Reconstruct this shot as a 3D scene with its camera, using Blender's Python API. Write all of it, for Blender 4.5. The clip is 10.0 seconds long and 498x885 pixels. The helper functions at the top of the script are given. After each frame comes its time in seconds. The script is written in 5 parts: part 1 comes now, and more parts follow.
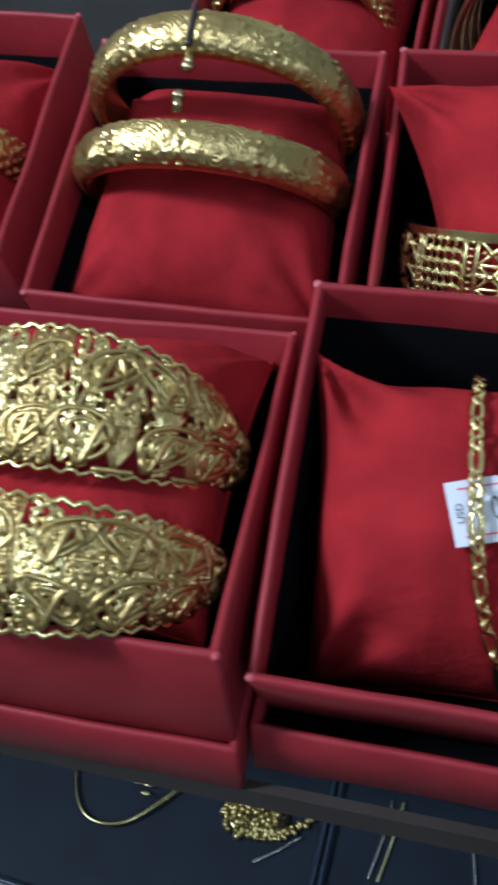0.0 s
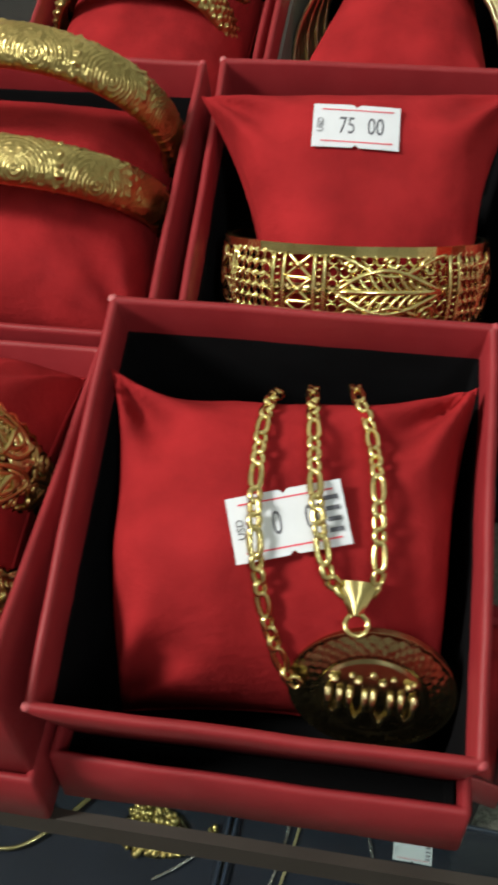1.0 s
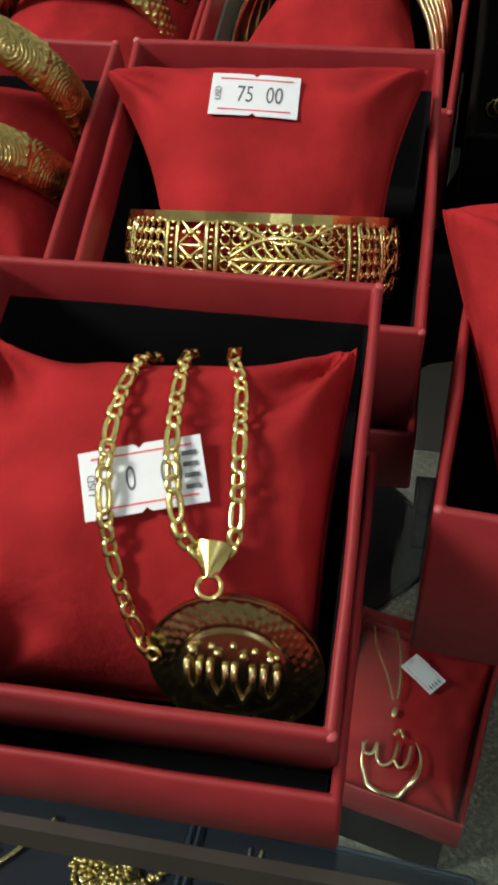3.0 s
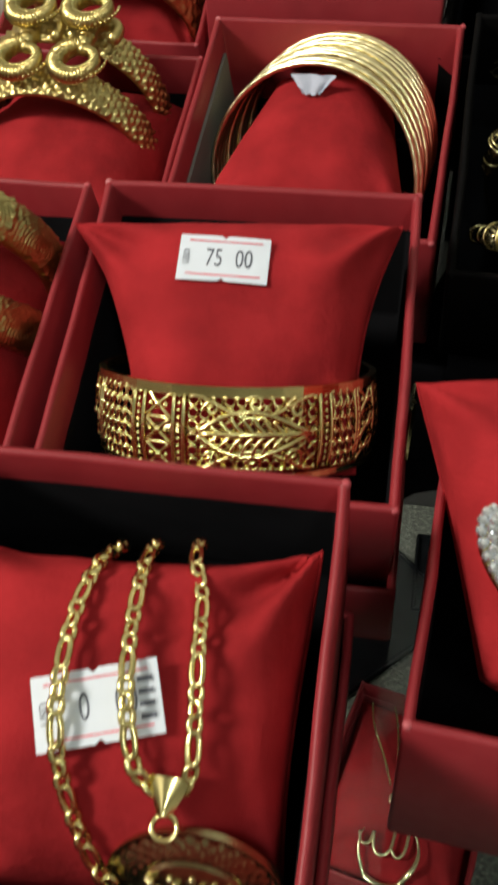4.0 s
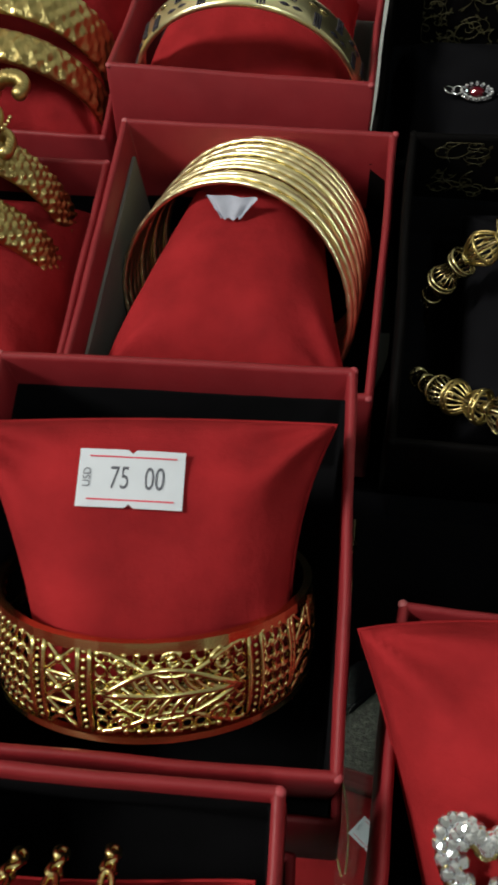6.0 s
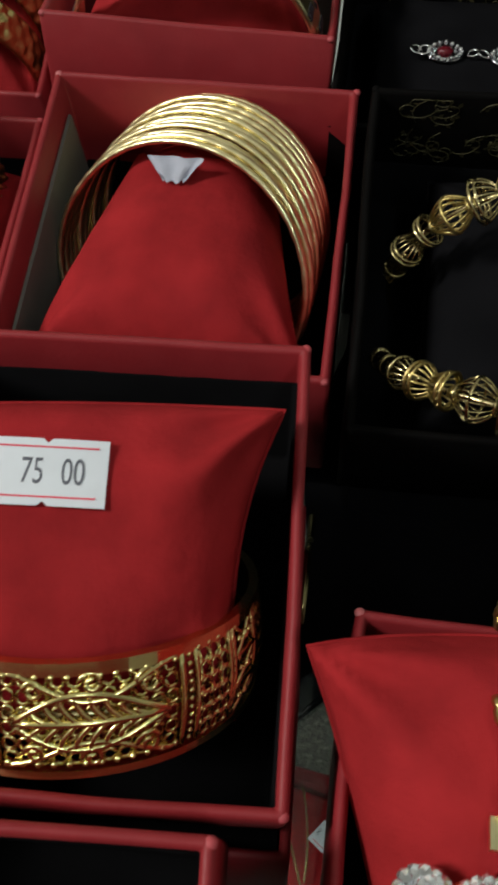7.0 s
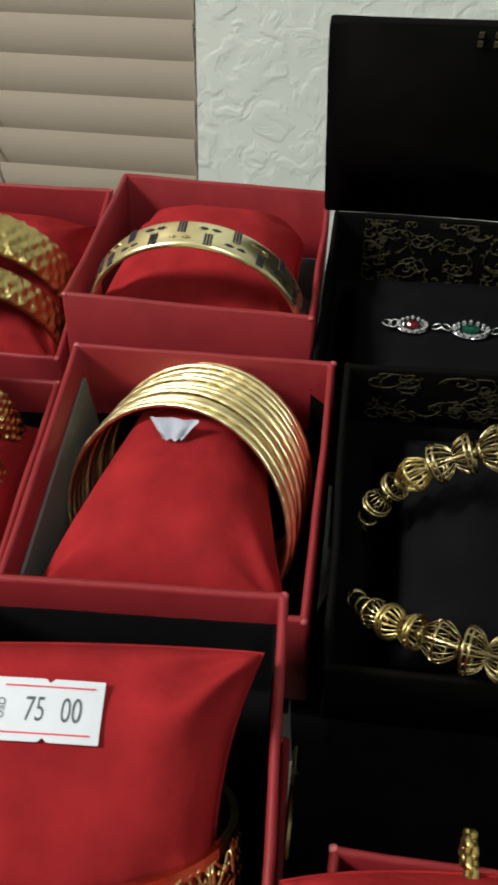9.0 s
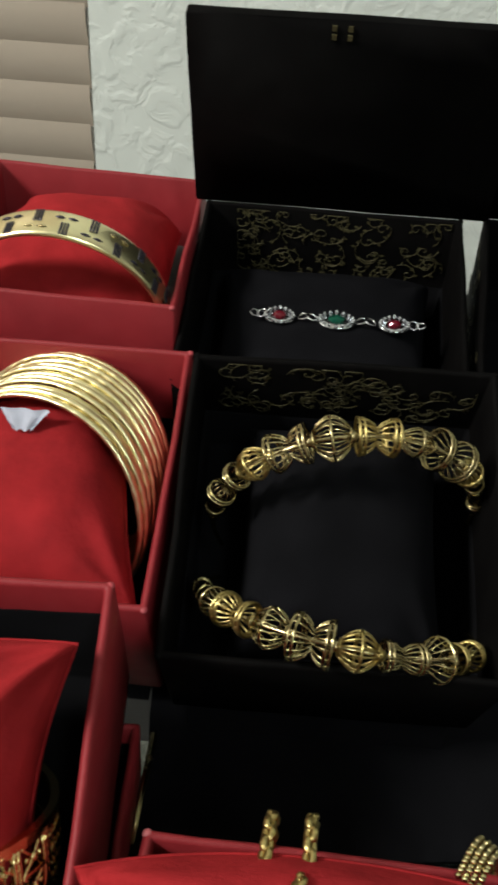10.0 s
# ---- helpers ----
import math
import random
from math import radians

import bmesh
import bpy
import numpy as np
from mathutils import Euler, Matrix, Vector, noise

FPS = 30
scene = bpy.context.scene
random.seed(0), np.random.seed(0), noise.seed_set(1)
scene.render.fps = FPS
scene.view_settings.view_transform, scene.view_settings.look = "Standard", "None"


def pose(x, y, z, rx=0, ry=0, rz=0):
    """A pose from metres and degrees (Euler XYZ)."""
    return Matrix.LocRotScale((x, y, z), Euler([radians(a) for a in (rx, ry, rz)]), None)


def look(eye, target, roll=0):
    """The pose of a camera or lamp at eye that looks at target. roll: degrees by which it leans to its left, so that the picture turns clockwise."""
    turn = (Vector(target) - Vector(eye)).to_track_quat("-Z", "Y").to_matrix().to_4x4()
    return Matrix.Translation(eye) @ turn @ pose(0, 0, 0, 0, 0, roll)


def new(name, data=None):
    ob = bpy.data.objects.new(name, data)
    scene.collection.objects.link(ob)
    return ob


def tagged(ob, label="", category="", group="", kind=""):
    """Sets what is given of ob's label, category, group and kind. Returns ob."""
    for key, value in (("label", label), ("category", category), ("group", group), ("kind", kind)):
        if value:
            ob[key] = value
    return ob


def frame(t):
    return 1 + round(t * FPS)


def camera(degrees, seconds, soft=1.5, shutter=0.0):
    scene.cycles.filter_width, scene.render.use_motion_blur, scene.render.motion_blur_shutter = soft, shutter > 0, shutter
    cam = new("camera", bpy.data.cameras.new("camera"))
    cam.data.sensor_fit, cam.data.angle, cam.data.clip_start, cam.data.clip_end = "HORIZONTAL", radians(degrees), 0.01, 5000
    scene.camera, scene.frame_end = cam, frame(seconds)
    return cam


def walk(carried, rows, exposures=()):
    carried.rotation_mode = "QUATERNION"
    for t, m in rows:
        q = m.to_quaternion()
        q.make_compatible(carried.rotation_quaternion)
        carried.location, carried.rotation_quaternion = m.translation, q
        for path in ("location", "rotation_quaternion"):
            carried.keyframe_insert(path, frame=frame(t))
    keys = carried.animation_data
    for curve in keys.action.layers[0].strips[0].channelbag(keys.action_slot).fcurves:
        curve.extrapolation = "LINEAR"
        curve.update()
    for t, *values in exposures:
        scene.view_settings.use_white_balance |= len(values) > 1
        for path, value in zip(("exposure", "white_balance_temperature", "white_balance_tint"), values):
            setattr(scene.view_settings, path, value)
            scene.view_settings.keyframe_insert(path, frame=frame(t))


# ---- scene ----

# ---------------------------------------------------------------- camera
cam = camera(30.52, 10.0, soft=3.2, shutter=0.5)
PATH = [
    (0.0, pose(0.0013, 0.0018, 0.3253, 42.00, 3.24, 18.10)),
    (0.5, pose(0.0175, 0.0123, 0.3218, 41.09, 2.21, 16.55)),
    (1.0, pose(0.0309, 0.0150, 0.3224, 42.26, 1.71, 14.61)),
    (1.5, pose(0.0444, 0.0125, 0.3118, 44.03, 0.49, 14.75)),
    (2.0, pose(0.0569, 0.0087, 0.3088, 45.87, 0.95, 15.12)),
    (2.2, pose(0.0579, 0.0101, 0.3012, 45.47, 1.14, 15.60)),
    (3.3, pose(0.0599, 0.0226, 0.3026, 45.86, 1.67, 15.67)),
    (3.5, pose(0.0591, 0.0297, 0.3075, 46.21, 1.60, 15.12)),
    (4.0, pose(0.0610, 0.0476, 0.3238, 46.35, 2.32, 15.99)),
    (4.5, pose(0.0558, 0.0686, 0.3288, 45.99, 2.80, 15.59)),
    (5.0, pose(0.0558, 0.0745, 0.3377, 45.88, 2.70, 14.23)),
    (5.5, pose(0.0541, 0.0905, 0.3439, 45.91, 2.40, 13.00)),
    (5.7, pose(0.0515, 0.0975, 0.3437, 45.39, 1.89, 12.39)),
    (6.8, pose(0.0522, 0.1191, 0.3292, 43.98, -0.27, 11.30)),
    (7.0, pose(0.0533, 0.1228, 0.3252, 43.90, -0.48, 10.63)),
    (7.5, pose(0.0544, 0.1285, 0.3299, 45.13, -1.85, 10.42)),
    (8.0, pose(0.0589, 0.1229, 0.3385, 50.72, -0.88, 11.34)),
    (8.5, pose(0.0567, 0.1114, 0.3448, 55.91, -0.85, 11.51)),
    (9.0, pose(0.0596, 0.1102, 0.3467, 57.14, -0.74, 11.06)),
    (9.5, pose(0.0760, 0.1109, 0.3513, 56.48, -1.37, 9.57)),
    (10.0, pose(0.0864, 0.1137, 0.3499, 56.26, -2.48, 8.02)),
]
walk(cam, PATH, exposures=[(0.0, -0.25, 4900, 15), (0.5, -0.18, 5400, 13), (1.0, 0.0, 6500, 10), (3.5, -0.04, 6500, 10), (5.0, -0.3, 6500, 10), (5.6, -0.45, 6400, 10), (7.2, -0.60, 6300, 10), (8.2, -0.2, 6300, 10), (9.0, -0.05, 6300, 10), (10.0, -0.05, 6300, 10)])

# ---------------------------------------------------------------- light
GLASS_Z = 0.117          # top of the glass counter
FLOOR_Z = -0.93
CEIL_Z = 1.65
world = bpy.data.worlds.new("room_air")
scene.world = world
world.use_nodes = True
world.node_tree.nodes["Background"].inputs[0].default_value = (0.75, 0.85, 1.0, 1)
world.node_tree.nodes["Background"].inputs[1].default_value = 0.035


def area_lamp(name, eye, target, sx, sy, power, colour):
    data = bpy.data.lights.new(name, "AREA")
    data.shape, data.size, data.size_y, data.energy, data.color = "RECTANGLE", sx, sy, power, colour
    ob = new(name, data)
    ob.matrix_world = look(eye, target)
    return ob


# Added key lamp at the left, well below the ceiling; its fixture is unseen.
area_lamp("left_key_light", (-0.98, -0.36, 1.22), (-0.05, 0.25, 0.15), 0.16, 0.4, 29.5, (1.0, 0.96, 0.86))
# Added fill lamp behind the viewer; lifts the boxes' front faces.
area_lamp("front_fill_light", (0.55, -0.75, 1.60), (0.2, 0.0, 0.0), 0.12, 1.2, 15.0, (0.93, 1.0, 0.94))


# ---------------------------------------------------------------- materials
def material(name, base, rough=0.5, metal=0.0, var=0.0, var_scale=60.0, grain=0.0, grain_scale=1500.0, grain_dist=0.0002,
             sheen=0.0, spec=0.5, second=None, second_scale=20.0, second_amount=0.0, rough_var=0.0, coat=0.0):
    m = bpy.data.materials.new(name)
    m.use_nodes = True
    nt = m.node_tree
    b = nt.nodes["Principled BSDF"]
    b.inputs["Roughness"].default_value = rough
    b.inputs["Metallic"].default_value = metal
    b.inputs["Specular IOR Level"].default_value = spec
    b.inputs["Sheen Weight"].default_value = sheen
    b.inputs["Coat Weight"].default_value = coat
    tc = nt.nodes.new("ShaderNodeTexCoord")
    info = nt.nodes.new("ShaderNodeObjectInfo")
    col = nt.nodes.new("ShaderNodeRGB")
    col.outputs[0].default_value = (*base, 1)
    last = col.outputs[0]
    if second:
        n2 = nt.nodes.new("ShaderNodeTexNoise")
        n2.inputs["Scale"].default_value = second_scale
        n2.inputs["Detail"].default_value = 6
        nt.links.new(tc.outputs["Object"], n2.inputs["Vector"])
        ramp = nt.nodes.new("ShaderNodeMapRange")
        ramp.inputs[1].default_value, ramp.inputs[2].default_value = 0.45, 0.75
        ramp.inputs[3].default_value, ramp.inputs[4].default_value = 0.0, second_amount
        nt.links.new(n2.outputs["Fac"], ramp.inputs[0])
        mix = nt.nodes.new("ShaderNodeMixRGB")
        mix.inputs[2].default_value = (*second, 1)
        nt.links.new(ramp.outputs[0], mix.inputs[0])
        nt.links.new(last, mix.inputs[1])
        last = mix.outputs[0]
    if var:
        n1 = nt.nodes.new("ShaderNodeTexNoise")
        n1.inputs["Scale"].default_value = var_scale
        n1.inputs["Detail"].default_value = 8
        nt.links.new(tc.outputs["Object"], n1.inputs["Vector"])
        mr = nt.nodes.new("ShaderNodeMapRange")
        mr.inputs[1].default_value, mr.inputs[2].default_value = 0.25, 0.75
        mr.inputs[3].default_value, mr.inputs[4].default_value = 1.0 - var, 1.0 + var
        nt.links.new(n1.outputs["Fac"], mr.inputs[0])
        add = nt.nodes.new("ShaderNodeMath")
        add.operation = "MULTIPLY_ADD"
        add.inputs[1].default_value = var * 0.5
        nt.links.new(info.outputs["Random"], add.inputs[0])
        nt.links.new(mr.outputs[0], add.inputs[2])
        mul = nt.nodes.new("ShaderNodeVectorMath")
        mul.operation = "SCALE"
        nt.links.new(last, mul.inputs[0])
        nt.links.new(add.outputs[0], mul.inputs["Scale"])
        last = mul.outputs[0]
    nt.links.new(last, b.inputs["Base Color"])
    if rough_var:
        n3 = nt.nodes.new("ShaderNodeTexNoise")
        n3.inputs["Scale"].default_value = 220
        n3.inputs["Detail"].default_value = 4
        nt.links.new(tc.outputs["Object"], n3.inputs["Vector"])
        r3 = nt.nodes.new("ShaderNodeMapRange")
        r3.inputs[3].default_value, r3.inputs[4].default_value = rough - rough_var, rough + rough_var
        nt.links.new(n3.outputs["Fac"], r3.inputs[0])
        nt.links.new(r3.outputs[0], b.inputs["Roughness"])
    if grain:
        g = nt.nodes.new("ShaderNodeTexNoise")
        g.inputs["Scale"].default_value = grain_scale
        g.inputs["Detail"].default_value = 3
        nt.links.new(tc.outputs["Object"], g.inputs["Vector"])
        bump = nt.nodes.new("ShaderNodeBump")
        bump.inputs["Strength"].default_value = grain
        bump.inputs["Distance"].default_value = grain_dist
        nt.links.new(g.outputs["Fac"], bump.inputs["Height"])
        nt.links.new(bump.outputs[0], b.inputs["Normal"])
    return m


def weave(m, scale, dist):
    """Adds a woven thread relief to a cloth material."""
    nt = m.node_tree
    b = nt.nodes["Principled BSDF"]
    tc = nt.nodes.new("ShaderNodeTexCoord")
    heights = []
    for direction in ("X", "Y"):
        w = nt.nodes.new("ShaderNodeTexWave")
        w.bands_direction = direction
        w.inputs["Scale"].default_value = scale
        w.inputs["Distortion"].default_value = 7.0
        w.inputs["Detail"].default_value = 2.0
        nt.links.new(tc.outputs["Object"], w.inputs["Vector"])
        heights.append(w.outputs["Fac"])
    mx = nt.nodes.new("ShaderNodeMath")
    mx.operation = "MAXIMUM"
    nt.links.new(heights[0], mx.inputs[0])
    nt.links.new(heights[1], mx.inputs[1])
    bump = nt.nodes.new("ShaderNodeBump")
    bump.inputs["Strength"].default_value = 0.25
    bump.inputs["Distance"].default_value = dist
    nt.links.new(mx.outputs[0], bump.inputs["Height"])
    crease = nt.nodes.new("ShaderNodeTexNoise")
    crease.inputs["Scale"].default_value = 110.0
    crease.inputs["Detail"].default_value = 4.0
    crease.inputs["Roughness"].default_value = 0.6
    nt.links.new(tc.outputs["Object"], crease.inputs["Vector"])
    rumple = nt.nodes.new("ShaderNodeBump")
    rumple.inputs["Strength"].default_value = 0.5
    rumple.inputs["Distance"].default_value = 0.0016
    nt.links.new(crease.outputs[0], rumple.inputs["Height"])
    nt.links.new(rumple.outputs[0], bump.inputs["Normal"])
    nt.links.new(bump.outputs[0], b.inputs["Normal"])
    return m


RED_PAPER = material("red_textured_paper", (0.225, 0.017, 0.022), 0.5, var=0.12, var_scale=45, grain=0.35, grain_scale=900, grain_dist=0.0002,
                     second=(0.28, 0.030, 0.036), second_scale=120, second_amount=0.35, rough_var=0.08, spec=0.3)
WORN_PAPER = material("worn_paper_edge", (0.34, 0.045, 0.055), 0.6, var=0.3, var_scale=260, second=(0.5, 0.25, 0.25), second_scale=160, second_amount=0.5)
RED_CLOTH = weave(material("red_cushion_cloth", (0.285, 0.017, 0.020), 0.9, var=0.3, var_scale=60, spec=0.06, second=(0.20, 0.013, 0.016), second_scale=45, second_amount=0.8), 800, 0.00012)
BLACK_LINER = material("black_box_liner", (0.0034, 0.0034, 0.0040), 0.9, var=0.25, var_scale=80, grain=0.3, grain_scale=700, spec=0.05)
GREY_LINER = material("grey_box_liner", (0.13, 0.132, 0.12), 0.6, var=0.15, var_scale=60, grain=0.2)
BLACK_PAPER = material("black_embossed_paper", (0.0026, 0.0024, 0.0024), 0.7, var=0.3, var_scale=90, grain=0.4, grain_scale=700, spec=0.04)
BLACK_VELVET = material("black_velvet", (0.005, 0.005, 0.006), 0.95, var=0.3, var_scale=70, grain=0.3, grain_scale=1800, spec=0.04)
VINE_GOLD = material("faded_gold_print", (0.075, 0.066, 0.030), 0.5, metal=0.2, var=0.4, var_scale=150)
GOLD = material("polished_gold_plate", (0.80, 0.68, 0.30), 0.2, metal=1.0, var=0.06, var_scale=300, rough_var=0.06)
GOLD_SATIN = material("satin_gold_plate", (0.53, 0.42, 0.165), 0.32, metal=1.0, var=0.08, var_scale=400, grain=0.35, grain_scale=1600, grain_dist=0.0002, rough_var=0.08)
GOLD_PALE = material("pale_gold_plate", (0.95, 0.85, 0.50), 0.30, metal=1.0, var=0.06, var_scale=300, grain=0.15, grain_scale=900, rough_var=0.05)
GOLD_DARK = material("aged_gold_plate", (0.42, 0.35, 0.18), 0.24, metal=1.0, var=0.15, var_scale=500, rough_var=0.1)
DARK_CUT = material("blackened_cut", (0.05, 0.045, 0.06), 0.35, metal=0.7, var=0.2)
SILVER = material("silver_plate", (0.72, 0.72, 0.74), 0.18, metal=1.0, var=0.05)
LABEL_WHITE = material("label_paper", (0.62, 0.66, 0.72), 0.55, var=0.03, var_scale=200, grain=0.1)
LABEL_RED = material("label_red_ink", (0.62, 0.06, 0.10), 0.6, var=0.1)
LABEL_INK = material("label_black_ink", (0.09, 0.095, 0.12), 0.6, var=0.2, var_scale=800)
NAVY = material("navy_tray_plastic", (0.010, 0.014, 0.024), 0.6, var=0.25, var_scale=25, grain=0.2, grain_scale=300, spec=0.15)
NAVY_EDGE = material("blue_grey_tray_edge", (0.022, 0.034, 0.06), 0.35, var=0.2, var_scale=60)
GLITTER = material("grey_glitter_cloth", (0.10, 0.10, 0.085), 0.5, var=0.5, var_scale=500, grain=0.8, grain_scale=500, grain_dist=0.0015, second=(0.35, 0.34, 0.28), second_scale=300, second_amount=0.6)
ALU = material("dull_metal_trim", (0.030, 0.026, 0.022), 0.45, metal=0.2, var=0.2, var_scale=40, grain=0.1)
BLIND = material("beige_blind_vinyl", (0.43, 0.37, 0.30), 0.42, var=0.06, var_scale=9, second=(0.36, 0.30, 0.23), second_scale=5, second_amount=0.5)
ROOM_PAINT = material("room_paint", (0.74, 0.74, 0.69), 0.8, var=0.06, var_scale=4)
FLOOR_MAT = material("floor_vinyl", (0.16, 0.14, 0.12), 0.5, var=0.2, var_scale=6)
CABINET = material("cabinet_laminate", (0.05, 0.045, 0.045), 0.5, var=0.15, var_scale=20)
PAPER_SCRAP = material("tissue_paper", (0.38, 0.40, 0.48), 0.7, var=0.1, var_scale=200)
RED_GEM = material("red_stone", (0.10, 0.005, 0.012), 0.06, var=0.1, coat=1.0)
GREEN_GEM = material("green_stone", (0.004, 0.06, 0.035), 0.06, var=0.1, coat=1.0)


def plaster():
    m = material("hand_trowelled_plaster", (0.60, 0.64, 0.60), 0.62, var=0.05, var_scale=14)
    nt = m.node_tree
    b = nt.nodes["Principled BSDF"]
    tc = nt.nodes.new("ShaderNodeTexCoord")
    n = nt.nodes.new("ShaderNodeTexNoise")
    n.inputs["Scale"].default_value, n.inputs["Detail"].default_value, n.inputs["Distortion"].default_value = 70, 5, 0.7
    v = nt.nodes.new("ShaderNodeTexNoise")
    v.inputs["Scale"].default_value, v.inputs["Detail"].default_value = 160, 3
    nt.links.new(tc.outputs["Object"], n.inputs["Vector"])
    nt.links.new(tc.outputs["Object"], v.inputs["Vector"])
    r = nt.nodes.new("ShaderNodeMapRange")
    r.interpolation_type = "SMOOTHSTEP"
    r.inputs[1].default_value, r.inputs[2].default_value = 0.42, 0.62
    nt.links.new(n.outputs["Fac"], r.inputs[0])
    ad = nt.nodes.new("ShaderNodeMath")
    ad.operation = "MULTIPLY_ADD"
    ad.inputs[1].default_value = 0.35
    nt.links.new(v.outputs["Fac"], ad.inputs[0])
    nt.links.new(r.outputs[0], ad.inputs[2])
    bump = nt.nodes.new("ShaderNodeBump")
    bump.inputs["Strength"].default_value, bump.inputs["Distance"].default_value = 0.35, 0.0014
    nt.links.new(ad.outputs[0], bump.inputs["Height"])
    nt.links.new(bump.outputs[0], b.inputs["Normal"])
    return m


def thin_glass():
    m = bpy.data.materials.new("clear_counter_glass")
    m.use_nodes = True
    nt = m.node_tree
    nt.nodes.remove(nt.nodes["Principled BSDF"])
    clear, gloss, mix = (nt.nodes.new(k) for k in ("ShaderNodeBsdfTransparent", "ShaderNodeBsdfGlossy", "ShaderNodeMixShader"))
    clear.inputs[0].default_value = (0.90, 0.94, 0.93, 1)
    gloss.inputs["Roughness"].default_value = 0.03
    mix.inputs[0].default_value = 0.014
    nt.links.new(clear.outputs[0], mix.inputs[1])
    nt.links.new(gloss.outputs[0], mix.inputs[2])
    nt.links.new(mix.outputs[0], nt.nodes["Material Output"].inputs[0])
    return m


def crystal():
    m = material("cut_crystal", (0.9, 0.93, 0.97), 0.04, var=0.02)
    b = m.node_tree.nodes["Principled BSDF"]
    b.inputs["Transmission Weight"].default_value = 0.0
    b.inputs["IOR"].default_value = 1.9
    b.inputs["Metallic"].default_value = 0.85
    return m


PLASTER, GLASS, CRYSTAL = plaster(), thin_glass(), crystal()


# ---------------------------------------------------------------- mesh tools
class Shape:
    """Vertices and faces being gathered for one mesh."""

    def __init__(self):
        self.v, self.f = [], []

    def add(self, verts, faces):
        k = len(self.v)
        self.v.extend(tuple(p) for p in verts)
        self.f.extend(tuple(i + k for i in face) for face in faces)
        return self

    def block(self, x0, x1, y0, y1, z0, z1, m=None):
        vs = [Vector((x, y, z)) for z in (z0, z1) for y in (y0, y1) for x in (x0, x1)]
        if m is not None:
            vs = [m @ p for p in vs]
        return self.add(vs, [(0, 2, 3, 1), (4, 5, 7, 6), (0, 1, 5, 4), (2, 6, 7, 3), (0, 4, 6, 2), (1, 3, 7, 5)])

    def tube(self, pts, r, n=6, closed=False, flat=1.0, up=None):
        """A tube along points; r may be a list; flat squeezes it along up."""
        pts = [Vector(p) for p in pts]
        count = len(pts)
        rs = list(r) if isinstance(r, (list, tuple)) else [r] * count
        verts, faces = [], []
        ref = Vector(up) if up is not None else Vector((0.13, 0.31, 0.94))
        for i, p in enumerate(pts):
            a = pts[(i - 1) % count] if closed or i > 0 else p
            b = pts[(i + 1) % count] if closed or i < count - 1 else p
            t = (b - a)
            t = t.normalized() if t.length > 1e-12 else Vector((1, 0, 0))
            s = t.cross(ref)
            s = s.normalized() if s.length > 1e-6 else t.orthogonal().normalized()
            u = s.cross(t)
            for k in range(n):
                g = 2 * math.pi * k / n
                verts.append(p + s * (math.cos(g) * rs[i]) + u * (math.sin(g) * rs[i] * flat))
        for i in range(count if closed else count - 1):
            j = (i + 1) % count
            for k in range(n):
                q = (k + 1) % n
                faces.append((i * n + k, i * n + q, j * n + q, j * n + k))
        if not closed:
            faces.append(tuple(range(n - 1, -1, -1)))
            faces.append(tuple((count - 1) * n + k for k in range(n)))
        return self.add(verts, faces)

    def ball(self, c, r, squash=(1, 1, 1), n=6, rings=4):
        c = Vector(c)
        verts = [c + Vector((0, 0, r * squash[2]))]
        for i in range(1, rings):
            a = math.pi * i / rings
            for k in range(n):
                g = 2 * math.pi * (k + 0.5 * (i % 2)) / n
                verts.append(c + Vector((r * squash[0] * math.sin(a) * math.cos(g), r * squash[1] * math.sin(a) * math.sin(g), r * squash[2] * math.cos(a))))
        verts.append(c - Vector((0, 0, r * squash[2])))
        faces = [(0, 1 + k, 1 + (k + 1) % n) for k in range(n)]
        for i in range(rings - 2):
            for k in range(n):
                a, b = 1 + i * n + k, 1 + i * n + (k + 1) % n
                faces.append((a, a + n, b + n, b))
        last = len(verts) - 1
        base = 1 + (rings - 2) * n
        faces += [(last, base + (k + 1) % n, base + k) for k in range(n)]
        return self.add(verts, faces)

    def grid(self, rows, cols, place, closed_u=False, closed_v=False):
        """place(i, j) gives the vertex at row i, column j."""
        verts = [place(i, j) for i in range(rows) for j in range(cols)]
        faces = []
        for i in range(rows if closed_v else rows - 1):
            for j in range(cols if closed_u else cols - 1):
                a, b = i * cols + j, i * cols + (j + 1) % cols
                c, d = ((i + 1) % rows) * cols + (j + 1) % cols, ((i + 1) % rows) * cols + j
                faces.append((a, b, c, d))
        return self.add(verts, faces)

    def moved(self, m):
        self.v = [tuple(m @ Vector(p)) for p in self.v]
        return self

    def mesh(self, name, mat, smooth=True):
        me = bpy.data.meshes.new(name)
        me.from_pydata(self.v, [], self.f)
        me.update()
        if smooth:
            me.shade_smooth()
        me.materials.append(mat)
        return me


def part(name, shape, mat, parent, label="", smooth=True, m=None):
    ob = new(name, shape.mesh(name, mat, smooth))
    ob.parent = parent
    if m is not None:
        ob.matrix_basis = m
    return tagged(ob, label) if label else ob


def thing(name, m, label, category, group="", kind=""):
    ob = new(name)
    ob.empty_display_size = 0.01
    ob.matrix_basis = m
    return tagged(ob, label, category, group, kind)


def solo(name, shape, mat, m, label, category, group="", kind="", smooth=True):
    ob = new(name, shape.mesh(name, mat, smooth))
    ob.matrix_basis = m
    return tagged(ob, label, category, group, kind)


